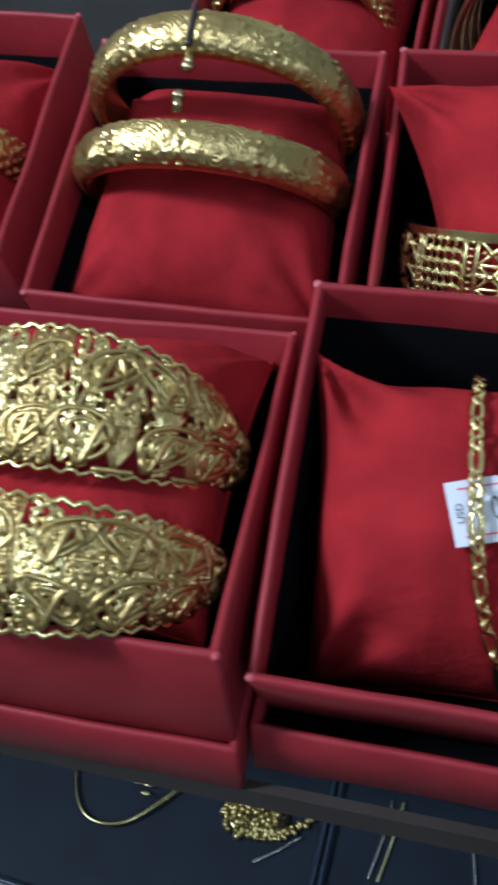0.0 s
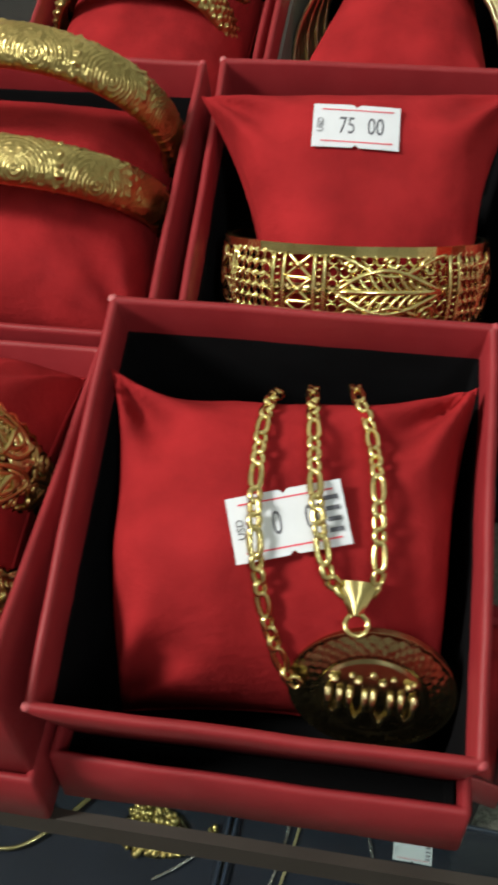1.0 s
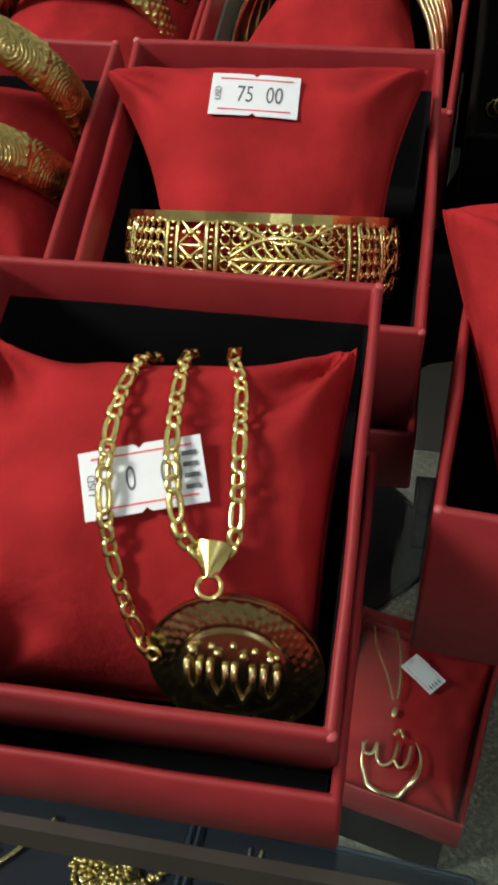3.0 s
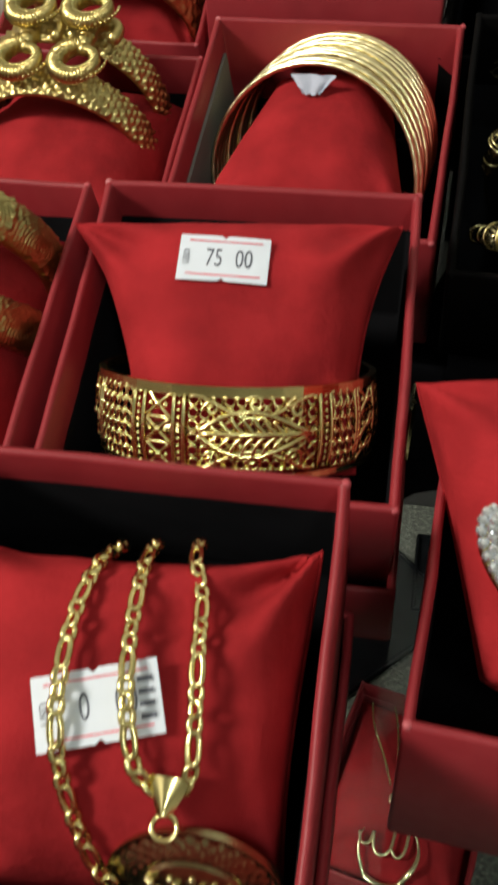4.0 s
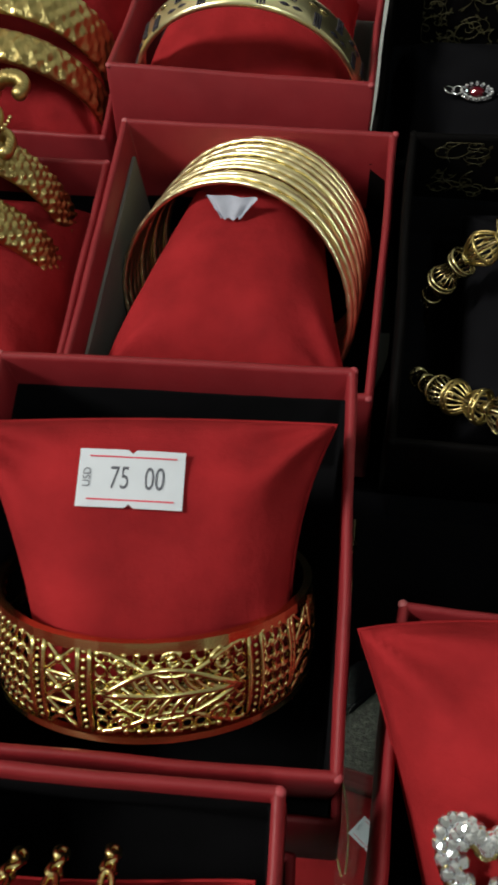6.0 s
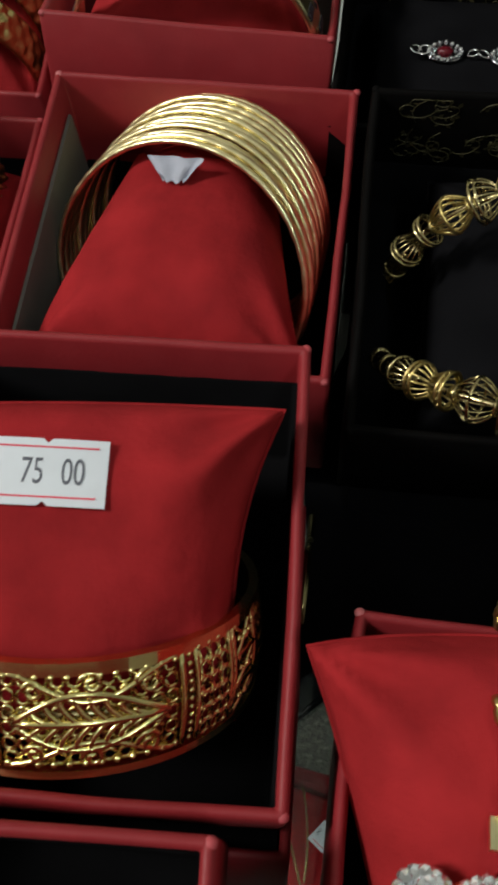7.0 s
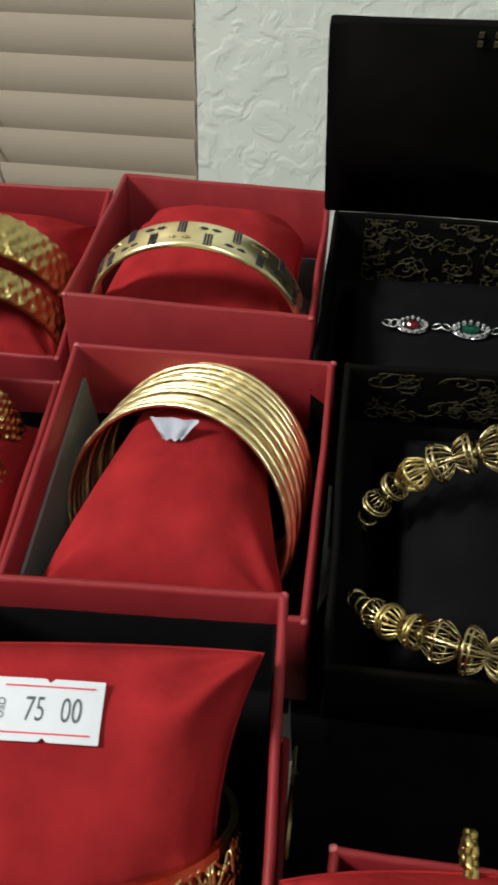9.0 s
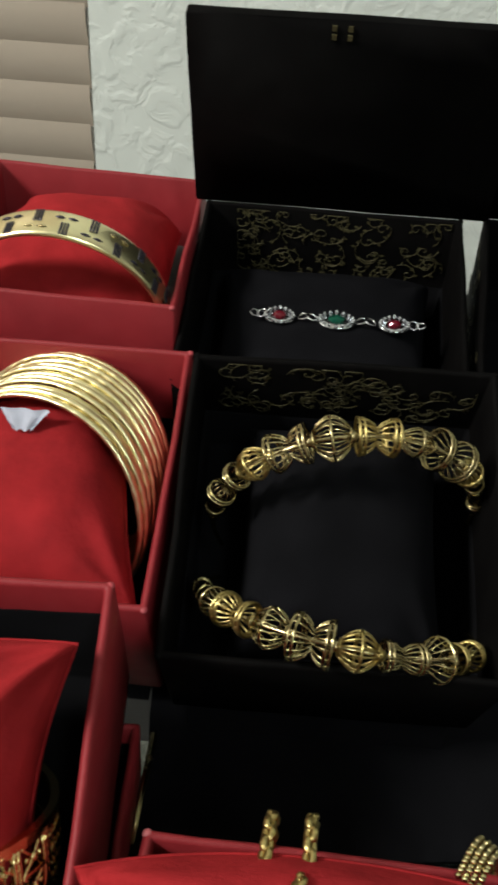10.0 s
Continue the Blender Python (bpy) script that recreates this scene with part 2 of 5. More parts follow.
def rounded(hw, hd, r, z, seg=3, side=8, wob=0.0, seed=0.0):
    """One loop of a rounded rectangle with slightly uneven sides."""
    pts = []
    for cx, cy, a0 in ((1, 1, 0), (-1, 1, 90), (-1, -1, 180), (1, -1, 270)):
        for k in range(seg + 1):
            g = radians(a0 + 90 * k / seg)
            pts.append(Vector((cx * (hw - r) + r * math.cos(g), cy * (hd - r) + r * math.sin(g), z)))
        nxt = {(1, 1): (-1, 1), (-1, 1): (-1, -1), (-1, -1): (1, -1), (1, -1): (1, 1)}[(cx, cy)]
        a = pts[-1]
        g = radians(a0 + 90)
        b = Vector((nxt[0] * (hw - r) + r * math.cos(g), nxt[1] * (hd - r) + r * math.sin(g), z))
        for k in range(1, side):
            pts.append(a.lerp(b, k / side))
    if wob:
        pts = [p + Vector((noise.noise(p * 38 + Vector((seed, 0, 0))), noise.noise(p * 38 + Vector((0, seed, 7))), 0.4 * noise.noise(p * 30 + Vector((seed, 3, 1))))) * wob for p in pts]
    return pts


def loft(loops, cap_first=True, cap_last=True):
    s = Shape()
    n = len(loops[0])
    verts = [p for lp in loops for p in lp]
    faces = []
    for i in range(len(loops) - 1):
        for k in range(n):
            q = (k + 1) % n
            faces.append((i * n + k, i * n + q, (i + 1) * n + q, (i + 1) * n + k))
    if cap_first:
        faces.append(tuple(range(n - 1, -1, -1)))
    if cap_last:
        faces.append(tuple((len(loops) - 1) * n + k for k in range(n)))
    return s.add(verts, faces)


def tray_shell(hw, hd, h, t, seed, wob=0.0006):
    """An open box: outside up, over a rounded rim, inside down to the floor."""
    e = t * 0.35
    rows = [(hw - e, hd - e, -h), (hw, hd, -h + e), (hw, hd, -h * 0.5), (hw, hd, -e), (hw - e, hd - e, 0), (hw - t + e, hd - t + e, 0),
            (hw - t, hd - t, -e), (hw - t, hd - t, -h * 0.5), (hw - t, hd - t, -h + t)]
    return loft([rounded(a, b, 0.0011 if a > hw - t * 0.6 else 0.0005, z, wob=wob, seed=seed) for a, b, z in rows])


# ---------------------------------------------------------------- room
ROOM = dict(x0=-2.2, x1=2.2, y0=-2.6, y1=0.6434)
T = 0.12
WIN = (-1.05, -0.0735, 0.05, 1.25)   # window opening in the far wall: x, x, z, z
solo("floor", Shape().block(ROOM["x0"] - T, ROOM["x1"] + T, ROOM["y0"] - T, ROOM["y1"] + T, FLOOR_Z - T, FLOOR_Z), FLOOR_MAT, Matrix(), "brown vinyl shop floor", "floor", kind="structure", smooth=False)
solo("ceiling", Shape().block(ROOM["x0"] - T, ROOM["x1"] + T, ROOM["y0"] - T, ROOM["y1"] + T, CEIL_Z, CEIL_Z + T), ROOM_PAINT, Matrix(), "plain painted shop ceiling", "ceiling", kind="structure", smooth=False)
s = Shape()
y0, y1 = ROOM["y1"], ROOM["y1"] + T
s.block(ROOM["x0"] - T, WIN[0], y0, y1, FLOOR_Z, CEIL_Z)
s.block(WIN[1], ROOM["x1"] + T, y0, y1, FLOOR_Z, CEIL_Z)
s.block(WIN[0], WIN[1], y0, y1, FLOOR_Z, WIN[2])
s.block(WIN[0], WIN[1], y0, y1, WIN[3], CEIL_Z)
solo("wall_north", s, PLASTER, Matrix(), "pale green-white hand-trowelled plaster wall", "wall", kind="structure", smooth=False)
solo("wall_south", Shape().block(ROOM["x0"] - T, ROOM["x1"] + T, ROOM["y0"] - T, ROOM["y0"], FLOOR_Z, CEIL_Z), ROOM_PAINT, Matrix(), "plain painted wall", "wall", kind="structure", smooth=False)
solo("wall_west", Shape().block(ROOM["x0"] - T, ROOM["x0"], ROOM["y0"], ROOM["y1"], FLOOR_Z, CEIL_Z), ROOM_PAINT, Matrix(), "plain painted wall", "wall", kind="structure", smooth=False)
solo("wall_east", Shape().block(ROOM["x1"], ROOM["x1"] + T, ROOM["y0"], ROOM["y1"], FLOOR_Z, CEIL_Z), ROOM_PAINT, Matrix(), "plain painted wall", "wall", kind="structure", smooth=False)
win = thing("window_1", pose(0, ROOM["y1"] + 0.08, 0), "closed window behind the blind", "window", kind="structure")
part("window_frame", Shape().block(WIN[0], WIN[1], 0, 0.03, WIN[2], WIN[2] + 0.04).block(WIN[0], WIN[1], 0, 0.03, WIN[3] - 0.04, WIN[3]).block(WIN[0], WIN[0] + 0.04, 0.002, 0.028, WIN[2], WIN[3]).block(WIN[1] - 0.04, WIN[1], 0.002, 0.028, WIN[2], WIN[3]), ROOM_PAINT, win, smooth=False)
part("pane", Shape().block(WIN[0] + 0.04, WIN[1] - 0.04, 0.012, 0.018, WIN[2] + 0.04, WIN[3] - 0.04), CABINET, win, "dark night window pane", smooth=False)

# venetian blind with closed narrow slats, inside the opening
blind = thing("venetian_blind", pose(-0.565, ROOM["y1"] + 0.004, 0), "closed beige venetian blind with narrow curved slats", "blind")
slat = Shape()
HALF = 0.4895


def slat_point(i, j):
    u = i / 6 - 0.5
    a = radians(77)
    y = 0.0124 * 2 * u
    bow = 0.0017 * (1 - (2 * u) ** 2)
    return (-HALF + 2 * HALF * j / 12, -y * math.cos(a) - bow * math.sin(a), y * math.sin(a) - bow * math.cos(a))


slat.grid(7, 13, slat_point)
slat.grid(7, 13, lambda i, j: (lambda p: (p[0], p[1] + 0.0005, p[2] - 0.0002))(slat_point(6 - i, j)))
slat_mesh = slat.mesh("slat", BLIND)
for k in range(40):
    ob = new("slat", slat_mesh)
    ob.parent = blind
    ob.matrix_basis = pose(0.0004 * math.sin(k * 2.1), 0, 0.2030 - 0.0215 * 6 + 0.0215 * k + 0.0105, 0.6 * math.sin(k * 1.7), 0.05 * math.sin(k * 3.1), 0)
part("head_rail", Shape().block(-HALF, HALF, -0.012, 0.014, 0.94, 0.965), BLIND, blind, smooth=False)
cord = Shape()
for x in (-0.36, 0.0, 0.36):
    cord.tube([(x, -0.0065, 0.07), (x, -0.0065, 0.94)], 0.0006, 5)
part("ladder_cord", cord, BLIND, blind)

# ---------------------------------------------------------------- showcase
CASE = pose(0.0, 0.0808, 0, 0, 0, 5.2)
case = thing("showcase", CASE, "glass-topped jewellery showcase with a dark body", "showcase")
part("glass_top", Shape().block(-0.78, 0.78, 0.0, 0.475, GLASS_Z - 0.006, GLASS_Z), GLASS, case, "clear glass top", smooth=False).visible_shadow = False
part("front_glass", Shape().block(-0.78, 0.78, 0.004, 0.009, -0.30, GLASS_Z - 0.0064), GLASS, case, "clear front glass", smooth=False).visible_shadow = False
part("front_trim", Shape().block(-0.78, 0.78, -0.0030, -0.0004, GLASS_Z - 0.0095, GLASS_Z + 0.0004), ALU, case, "dull metal edge trim", smooth=False)
part("shelf", Shape().block(-0.78, 0.78, 0.012, 0.475, -0.238, -0.23), GLITTER, case, "shelf lined with grey glitter cloth", smooth=False)
part("back_panel", Shape().block(-0.78, 0.78, 0.476, 0.486, FLOOR_Z, GLASS_Z - 0.0064), CABINET, case, smooth=False)
part("side_panel", Shape().block(-0.79, -0.7805, 0.0, 0.486, FLOOR_Z, GLASS_Z - 0.0064), CABINET, case, smooth=False)
part("side_panel", Shape().block(0.7805, 0.79, 0.0, 0.486, FLOOR_Z, GLASS_Z - 0.0064), CABINET, case, smooth=False)
part("plinth", Shape().block(-0.78, 0.78, 0.012, 0.475, FLOOR_Z, -0.245), CABINET, case, smooth=False)

# ---------------------------------------------------------------- boxes and cushions
W, D, H, WALL = 0.0845, 0.0893, 0.054, 0.0022


def gift_box(m, label, seed, liner=BLACK_LINER, fold=0.0125, paper=RED_PAPER, w=W, d=D, h=H, group="open red gift boxes", name="gift_box"):
    box = thing(name, m, label, "gift box", group)
    part("body", tray_shell(w / 2, d / 2, h, WALL, seed), paper, box)
    t = WALL + 0.0007
    rows = [(w / 2 - WALL + 0.0002, d / 2 - WALL + 0.0002, -fold), (w / 2 - t, d / 2 - t, -fold - 0.0004), (w / 2 - t, d / 2 - t, -h + WALL + 0.0022), (w / 2 - t - 0.001, d / 2 - t - 0.001, -h + WALL + 0.0012)]
    part("liner", loft([rounded(a, b, 0.0008, z, wob=0.0005, seed=seed) for a, b, z in rows], cap_first=False), liner, box, "fabric-lined inside")
    for cx in (-1, 1):
        for cy in (-1, 1):
            scuff = Shape().ball((cx * (w / 2 - 0.0010), cy * (d / 2 - 0.0010), -0.0007), 0.00115, (1, 1, 0.75), 8, 6)
            part("worn_corner", scuff, WORN_PAPER if paper is RED_PAPER else paper, box)
    return box


def box_lid(m, label, seed, h=0.0205, w=W + 0.0035, d=D + 0.0035, paper=RED_PAPER):
    lid = thing("box_lid", m, label, "box lid", "box lids used as trays")
    part("body", tray_shell(w / 2, d / 2, h, WALL, seed), paper, lid)
    t = WALL + 0.0006
    rows = [(w / 2 - t, d / 2 - t, -0.006), (w / 2 - t, d / 2 - t, -h + WALL + 0.0016), (w / 2 - t - 0.001, d / 2 - t - 0.001, -h + WALL + 0.0008)]
    part("lining", loft([rounded(a, b, 0.0006, z) for a, b, z in rows], cap_first=False), BLACK_LINER, lid)
    return lid


class Cushion:
    """A stuffed cushion: corners pulled out to points, sides drawn in, folds running from the corners."""

    def __init__(self, wb, wf, half_len, thick, seed, concave=0.10, fold=0.0016, dome=0.44, waist=0.0, droop=0.0, under=None, horn=0.0, sag_in=None, skew=0.0):
        self.wb, self.wf, self.L, self.T, self.seed, self.c, self.fold, self.dome, self.waist = wb, wf, half_len, thick, seed, concave, fold, dome, waist
        self.skew, self.droop, self.under, self.horn, self.cy = skew, droop, thick if under is None else under, horn, concave if sag_in is None else sag_in

    def at(self, u, v, side=1):
        k = (v + 1) / 2
        w = self.wf + (self.wb - self.wf) * k
        w *= 1 - self.waist * math.exp(-((v + 0.1) / 0.5) ** 2)
        x = w * u * (1 - self.c * (1 - v * v) * abs(u)) + self.skew * (1 - v) / 2
        y = self.L * v * (1 - self.cy * (1 - u * u) * abs(v))
        puff = max(0.0, (1 - abs(u) ** 2.3)) ** self.dome * max(0.0, (1 - abs(v) ** 2.3)) ** self.dome
        z = (self.T if side > 0 else self.under) * puff
        sag = self.droop * max(0.0, -v) ** 2 - self.horn * abs(u) ** 5 * max(0.0, v) ** 4
        f = 0.0
        for cu in (-1, 1):
            for cv in (-1, 1):
                du, dv = (cu - u), (cv - v)
                rr = math.hypot(du, dv)
                ang = math.atan2(abs(dv) + 1e-6, abs(du) + 1e-6)
                f += math.exp(-((rr - 0.25) / 0.42) ** 2) * math.cos(ang * 7 + self.seed * 1.7 + cu + 2 * cv)
        p3 = Vector((x * 26, y * 26, self.seed))
        ridge = 0.5 - abs(noise.noise(p3 * 1.6 + Vector((2, 5, 1))))
        f = self.fold * (1.25 * f * min(1, puff * 2.2) + 1.1 * noise.noise(p3) + 0.45 * noise.noise(p3 * 2.7) + 0.9 * ridge)
        return Vector((x, y, side * z - sag + f * (1 if side > 0 else 0.3) * min(1.0, puff * 3 + 0.15)))

    def shape(self, n=44):
        s = Shape()
        g = lambda i: math.sin((2 * i / (n - 1) - 1) * math.pi / 2) * 0.5 + (2 * i / (n - 1) - 1) * 0.5
        s.grid(n, n, lambda i, j: self.at(g(j), g(i), 1))
        s.grid(n, n, lambda i, j: self.at(g(n - 1 - j), g(i), -1))
        return s


def cushion(c, m, label, cloth=RED_CLOTH):
    ob = solo("cushion", c.shape(), cloth, m, label, "cushion", "cushions in the boxes")
    seam = Shape()
    loop = [c.at(u, v, 0) for u, v in [(-1 + 2 * k / 24, -1) for k in range(24)] + [(1, -1 + 2 * k / 24) for k in range(24)] + [(1 - 2 * k / 24, 1) for k in range(24)] + [(-1, 1 - 2 * k / 24) for k in range(24)]]
    seam.tube(loop, 0.00045, 5, closed=True)
    sm = new("seam", seam.mesh("seam", cloth))
    sm.parent = ob
    return ob


def rim_pose(x, y, z, yaw, tilt, roll=0):
    return pose(x, y, z, 0, 0, yaw) @ pose(0, 0, 0, tilt) @ pose(0, 0, 0, 0, roll)


NECK = rim_pose(0.0038, 0.1233, 0.1815, 6.2, 19.9, 0.6)
WIDE = rim_pose(0.0034, 0.2178, 0.1917, 6.6, 20.0, 0.4)
MANY = rim_pose(-0.0005, 0.3197, 0.1980, 2.8, 21.4, -0.5)
BASK = rim_pose(-0.0146, 0.4213, 0.2289, 3.4, 9.5, 2.0)
CUFF = rim_pose(-0.0847, 0.1151, 0.1760, 6.7, 1.5, -0.0)
BANG = rim_pose(-0.0848, 0.2060, 0.1921, 5.4, 19.4, -0.1)
EDGE = rim_pose(-0.1802, 0.2088, 0.1947, 6.0, 18.1, -0.0)
SNAKE = rim_pose(-0.0887, 0.3112, 0.1854, 3.2, 21.4, 0.0)
LEAF = rim_pose(-0.1035, 0.4174, 0.2137, 2.8, 23.8, 0.0)
HEART = rim_pose(0.0997, 0.1803, 0.1741, 1.4, 4.6, -0.0)
CAGE = rim_pose(0.0898, 0.3069, 0.2041, 4.1, 28.9, -0.4)
GEM = rim_pose(0.0779, 0.4090, 0.2180, 2.0, 20.0)

# boxes, front row to back row
gift_box(NECK, "open red paper gift box leaning in its lid, holding a necklace", 1.3)
gift_box(WIDE, "open red paper gift box holding a wide filigree bangle", 2.1)
many_box = gift_box(MANY, "open red paper gift box with grey lining, with thin bangles", 3.7, BLACK_LINER, 0.034)
part("side_lining", Shape().block(-W / 2 + WALL + 0.0003, -W / 2 + WALL + 0.0013, -0.040, 0.038, -0.050, -0.010), GREY_LINER, many_box, "pale grey lining on one side", smooth=False)
gift_box(BASK, "open red paper gift box by the wall, holding a basket-weave bangle", 4.2, GREY_LINER, 0.030)
gift_box(CUFF, "open red paper gift box flat in its lid, with two cuffs", 5.9)
gift_box(BANG, "open red paper gift box holding two puffed bangles", 6.4)
gift_box(EDGE, "open red paper gift box holding a gold bangle", 7.7, fold=0.016)
gift_box(SNAKE, "open red paper gift box holding two coiled serpent-style bangles", 8.8, fold=0.016)
gift_box(LEAF, "open red paper gift box holding two leaf-cut bangles", 9.6, fold=0.02)
gift_box(HEART, "open red paper gift box holding a crystal heart pendant", 10.5)


# the lids the boxes lean in, and the plain steps under the back rows
def lid_under(box, yaw, y_shift, label, seed, h=0.0205, base=GLASS_Z):
    c = box.translation
    return box_lid(pose(c.x, c.y, base + h + 0.0003, 0, 0, yaw) @ pose(0, y_shift, 0), label, seed, h)


lid_under(NECK, 5.8, 0.0075, "shallow red box lid under the necklace box", 1.0)
lid_under(WIDE, 6.1, 0.0125, "shallow red box lid under the wide bangle box", 2.0)
lid_under(CUFF, 6.0, 0.0005, "shallow red box lid under the cuff box", 3.0)
lid_under(BANG, 5.5, 0.0100, "shallow red box lid under the puffed bangle box", 4.0)
lid_under(EDGE, 6.0, 0.0100, "shallow red box lid under the end box", 5.0)
lid_under(SNAKE, 3.0, 0.0120, "shallow red box lid under the serpent bangle box", 6.0)


def riser(box, w, d, label, name="display_step", gap=0.0004):
    """A black wedge-topped step that carries a tilted box."""
    s = Shape()
    top = [box @ Vector((sx * w / 2, sy * d / 2, -H - gap)) for sx, sy in ((-1, -1), (1, -1), (1, 1), (-1, 1))]
    low = [Vector((p.x, p.y, GLASS_Z + 0.0003)) for p in top]
    s.add(low + top, [(3, 2, 1, 0), (4, 5, 6, 7), (0, 1, 5, 4), (1, 2, 6, 5), (2, 3, 7, 6), (3, 0, 4, 7)])
    return solo(name, s, BLACK_VELVET, Matrix(), label, "display step", "display steps", smooth=False)


riser(MANY, W - 0.012, D - 0.014, "black velvet step under a red box")
riser(BASK, W - 0.012, D - 0.014, "black velvet step under a red box")
riser(LEAF, W - 0.012, D - 0.014, "black velvet step under a red box")
riser(HEART, W - 0.012, D - 0.014, "black velvet step under a red box")
riser(CAGE, W - 0.006, D - 0.014, "black velvet step under a black box")
riser(GEM, W - 0.006, D - 0.014, "black velvet step under a black box")

# cushions
C_NECK = Cushion(0.0385, 0.0350, 0.0340, 0.0210, 1.0, concave=0.05, fold=0.0030, dome=0.30, droop=0.026, under=0.022, horn=0.0150, sag_in=0.08)
M_NECK = NECK @ pose(0.0008, -0.0045, -0.0195, 3, 0, 2)
cushion(C_NECK, M_NECK, "plump red cloth cushion with pinched corners, in the necklace box")
C_WIDE = Cushion(0.0402, 0.0262, 0.0295, 0.0230, 2.0, concave=0.13, fold=0.0018, dome=0.32, under=0.022, horn=0.0080, sag_in=-0.04, skew=0.005)
M_WIDE = WIDE @ pose(-0.0012, -0.0010, -0.0095, 24, 0, 3)
cushion(C_WIDE, M_WIDE, "red cloth cushion drawn narrow through a wide bangle")
C_MANY = Cushion(0.0195, 0.0370, 0.0375, 0.0245, 3.0, concave=0.06, fold=0.0012)
M_MANY = MANY @ pose(0, -0.002, -0.0210, -7)
cushion(C_MANY, M_MANY, "red cloth cushion inside a stack of bangles")
C_BASK = Cushion(0.0330, 0.0365, 0.0380, 0.026, 4.0, concave=0.06, fold=0.0012)
cushion(C_BASK, BASK @ pose(0, -0.001, -0.0210, 0), "red cloth cushion under a basket-weave bangle")
C_CUFF = Cushion(0.0370, 0.0360, 0.0385, 0.024, 5.0, concave=0.08, fold=0.0016)
cushion(C_CUFF, CUFF @ pose(-0.001, 0.0040, -0.0130, 5), "red cloth cushion carrying two cuffs")
C_BANG = Cushion(0.0350, 0.0370, 0.0385, 0.025, 6.0, concave=0.07, fold=0.0014)
cushion(C_BANG, BANG @ pose(0, -0.001, -0.0190, 0), "red cloth cushion carrying two puffed bangles")
cushion(Cushion(0.0375, 0.0370, 0.0385, 0.024, 7.0), EDGE @ pose(0, -0.002, -0.0180, 0), "red cloth cushion in the end box")
C_SNAKE = Cushion(0.0350, 0.0370, 0.0385, 0.026, 8.0, concave=0.07, fold=0.0014)
cushion(C_SNAKE, SNAKE @ pose(0, -0.001, -0.0200, 0), "red cloth cushion carrying two serpent bangles")
C_LEAF = Cushion(0.0360, 0.0360, 0.0385, 0.025, 9.0, concave=0.07)
cushion(C_LEAF, LEAF @ pose(0, 0, -0.0190, 0), "red cloth cushion carrying two leaf-cut bangles")
C_HEART = Cushion(0.0490, 0.0265, 0.0300, 0.0250, 10.0, concave=0.03, fold=0.0016, dome=0.30, under=0.018, horn=0.0080, sag_in=-0.20)
M_HEART = HEART @ pose(-0.001, 0.0050, -0.0050, 34)
cushion(C_HEART, M_HEART, "plump red cloth cushion overhanging the box edge")


# black boxes
def vine(s, pts_of, rnd, x0, x1, z0, z1, count):
    """Curling stems with leaves over a rectangle; pts_of maps (a, b) to the surface."""
    for _ in range(count):
        a, b = rnd.uniform(x0, x1), rnd.uniform(z0, z1)
        turn, size = rnd.choice((-1, 1)), rnd.uniform(0.0020, 0.0042)
        start = rnd.uniform(0, 6.28)
        pts = []
        for k in range(16):
            g = start + turn * k * 0.42
            r = size * (1 - k / 18)
            pts.append((a + r * math.cos(g), b + r * math.sin(g)))
        for k in range(6):
            g = start - turn * k * 0.25
            pts.insert(0, (a + size * (1 + 0.22 * k) * math.cos(g), b + size * (1 + 0.22 * k) * math.sin(g)))
        pts = [(min(max(p, x0), x1), min(max(q, z0), z1)) for p, q in pts]
        s.tube([pts_of(p, q) for p, q in pts], 0.00013, 4)
        for k in (1, 4, 7, 10, 13):
            p, q = pts[k]
            g = rnd.uniform(0, 6.28)
            l = rnd.uniform(0.0014, 0.0024)
            leaf = [(0, 0), (0.5, 0.28), (1, 0), (0.5, -0.28)]
            vs = [(p + l * (c * math.cos(g) - d * math.sin(g)), q + l * (c * math.sin(g) + d * math.cos(g))) for c, d in leaf]
            vs = [(min(max(c, x0), x1), min(max(d, z0), z1)) for c, d in vs]
            s.add([pts_of(c, d) for c, d in vs], [(0, 1, 2, 3)])


rnd = random.Random(5)
BW, BD, BH = 0.087, 0.089, H
cage_box = gift_box(CAGE, "open black paper jewellery box with a gold vine print inside", 11.0, BLACK_LINER, 0.030, BLACK_PAPER, BW, BD, BH, "black jewellery boxes", "jewellery_box")
s = Shape()
vine(s, lambda a, b: (a, BD / 2 - WALL - 0.0003, b), rnd, -BW / 2 + 0.006, BW / 2 - 0.004, -0.028, -0.0015, 46)
part("vine_print", s, VINE_GOLD, cage_box, "faded gold vine print")

GW, GD = 0.097, 0.090
gem_box = gift_box(GEM, "open black paper jewellery box with its lid standing up", 12.0, BLACK_LINER, 0.034, BLACK_PAPER, GW, GD, BH, "black jewellery boxes", "jewellery_box")
s = Shape()
vine(s, lambda a, b: (a, GD / 2 - WALL - 0.0003, b), rnd, -GW / 2 + 0.012, GW / 2 - 0.004, -0.032, -0.0015, 52)
part("vine_print", s, VINE_GOLD, gem_box, "faded gold vine print")
lid = loft([rounded(GW / 2 + 0.0062, 0.038, 0.0012, z, wob=0.0004, seed=2) for z in (0, 0.0006, 0.0030, 0.0036)])
lid_ob = part("lid", lid, BLACK_PAPER, gem_box, "raised plain black lid", m=pose(0.0024, GD / 2 + 0.0006, 0.0005, 93, 0, 0) @ pose(0, 0.0380, -0.0018))
clasp = Shape()
for x in (-0.0125, -0.0075):
    for k in range(2):
        clasp.block(x + 0.004, x + 0.0055, 0.0345 - 0.003 * k, 0.0363 - 0.003 * k, 0.0036, 0.0042)
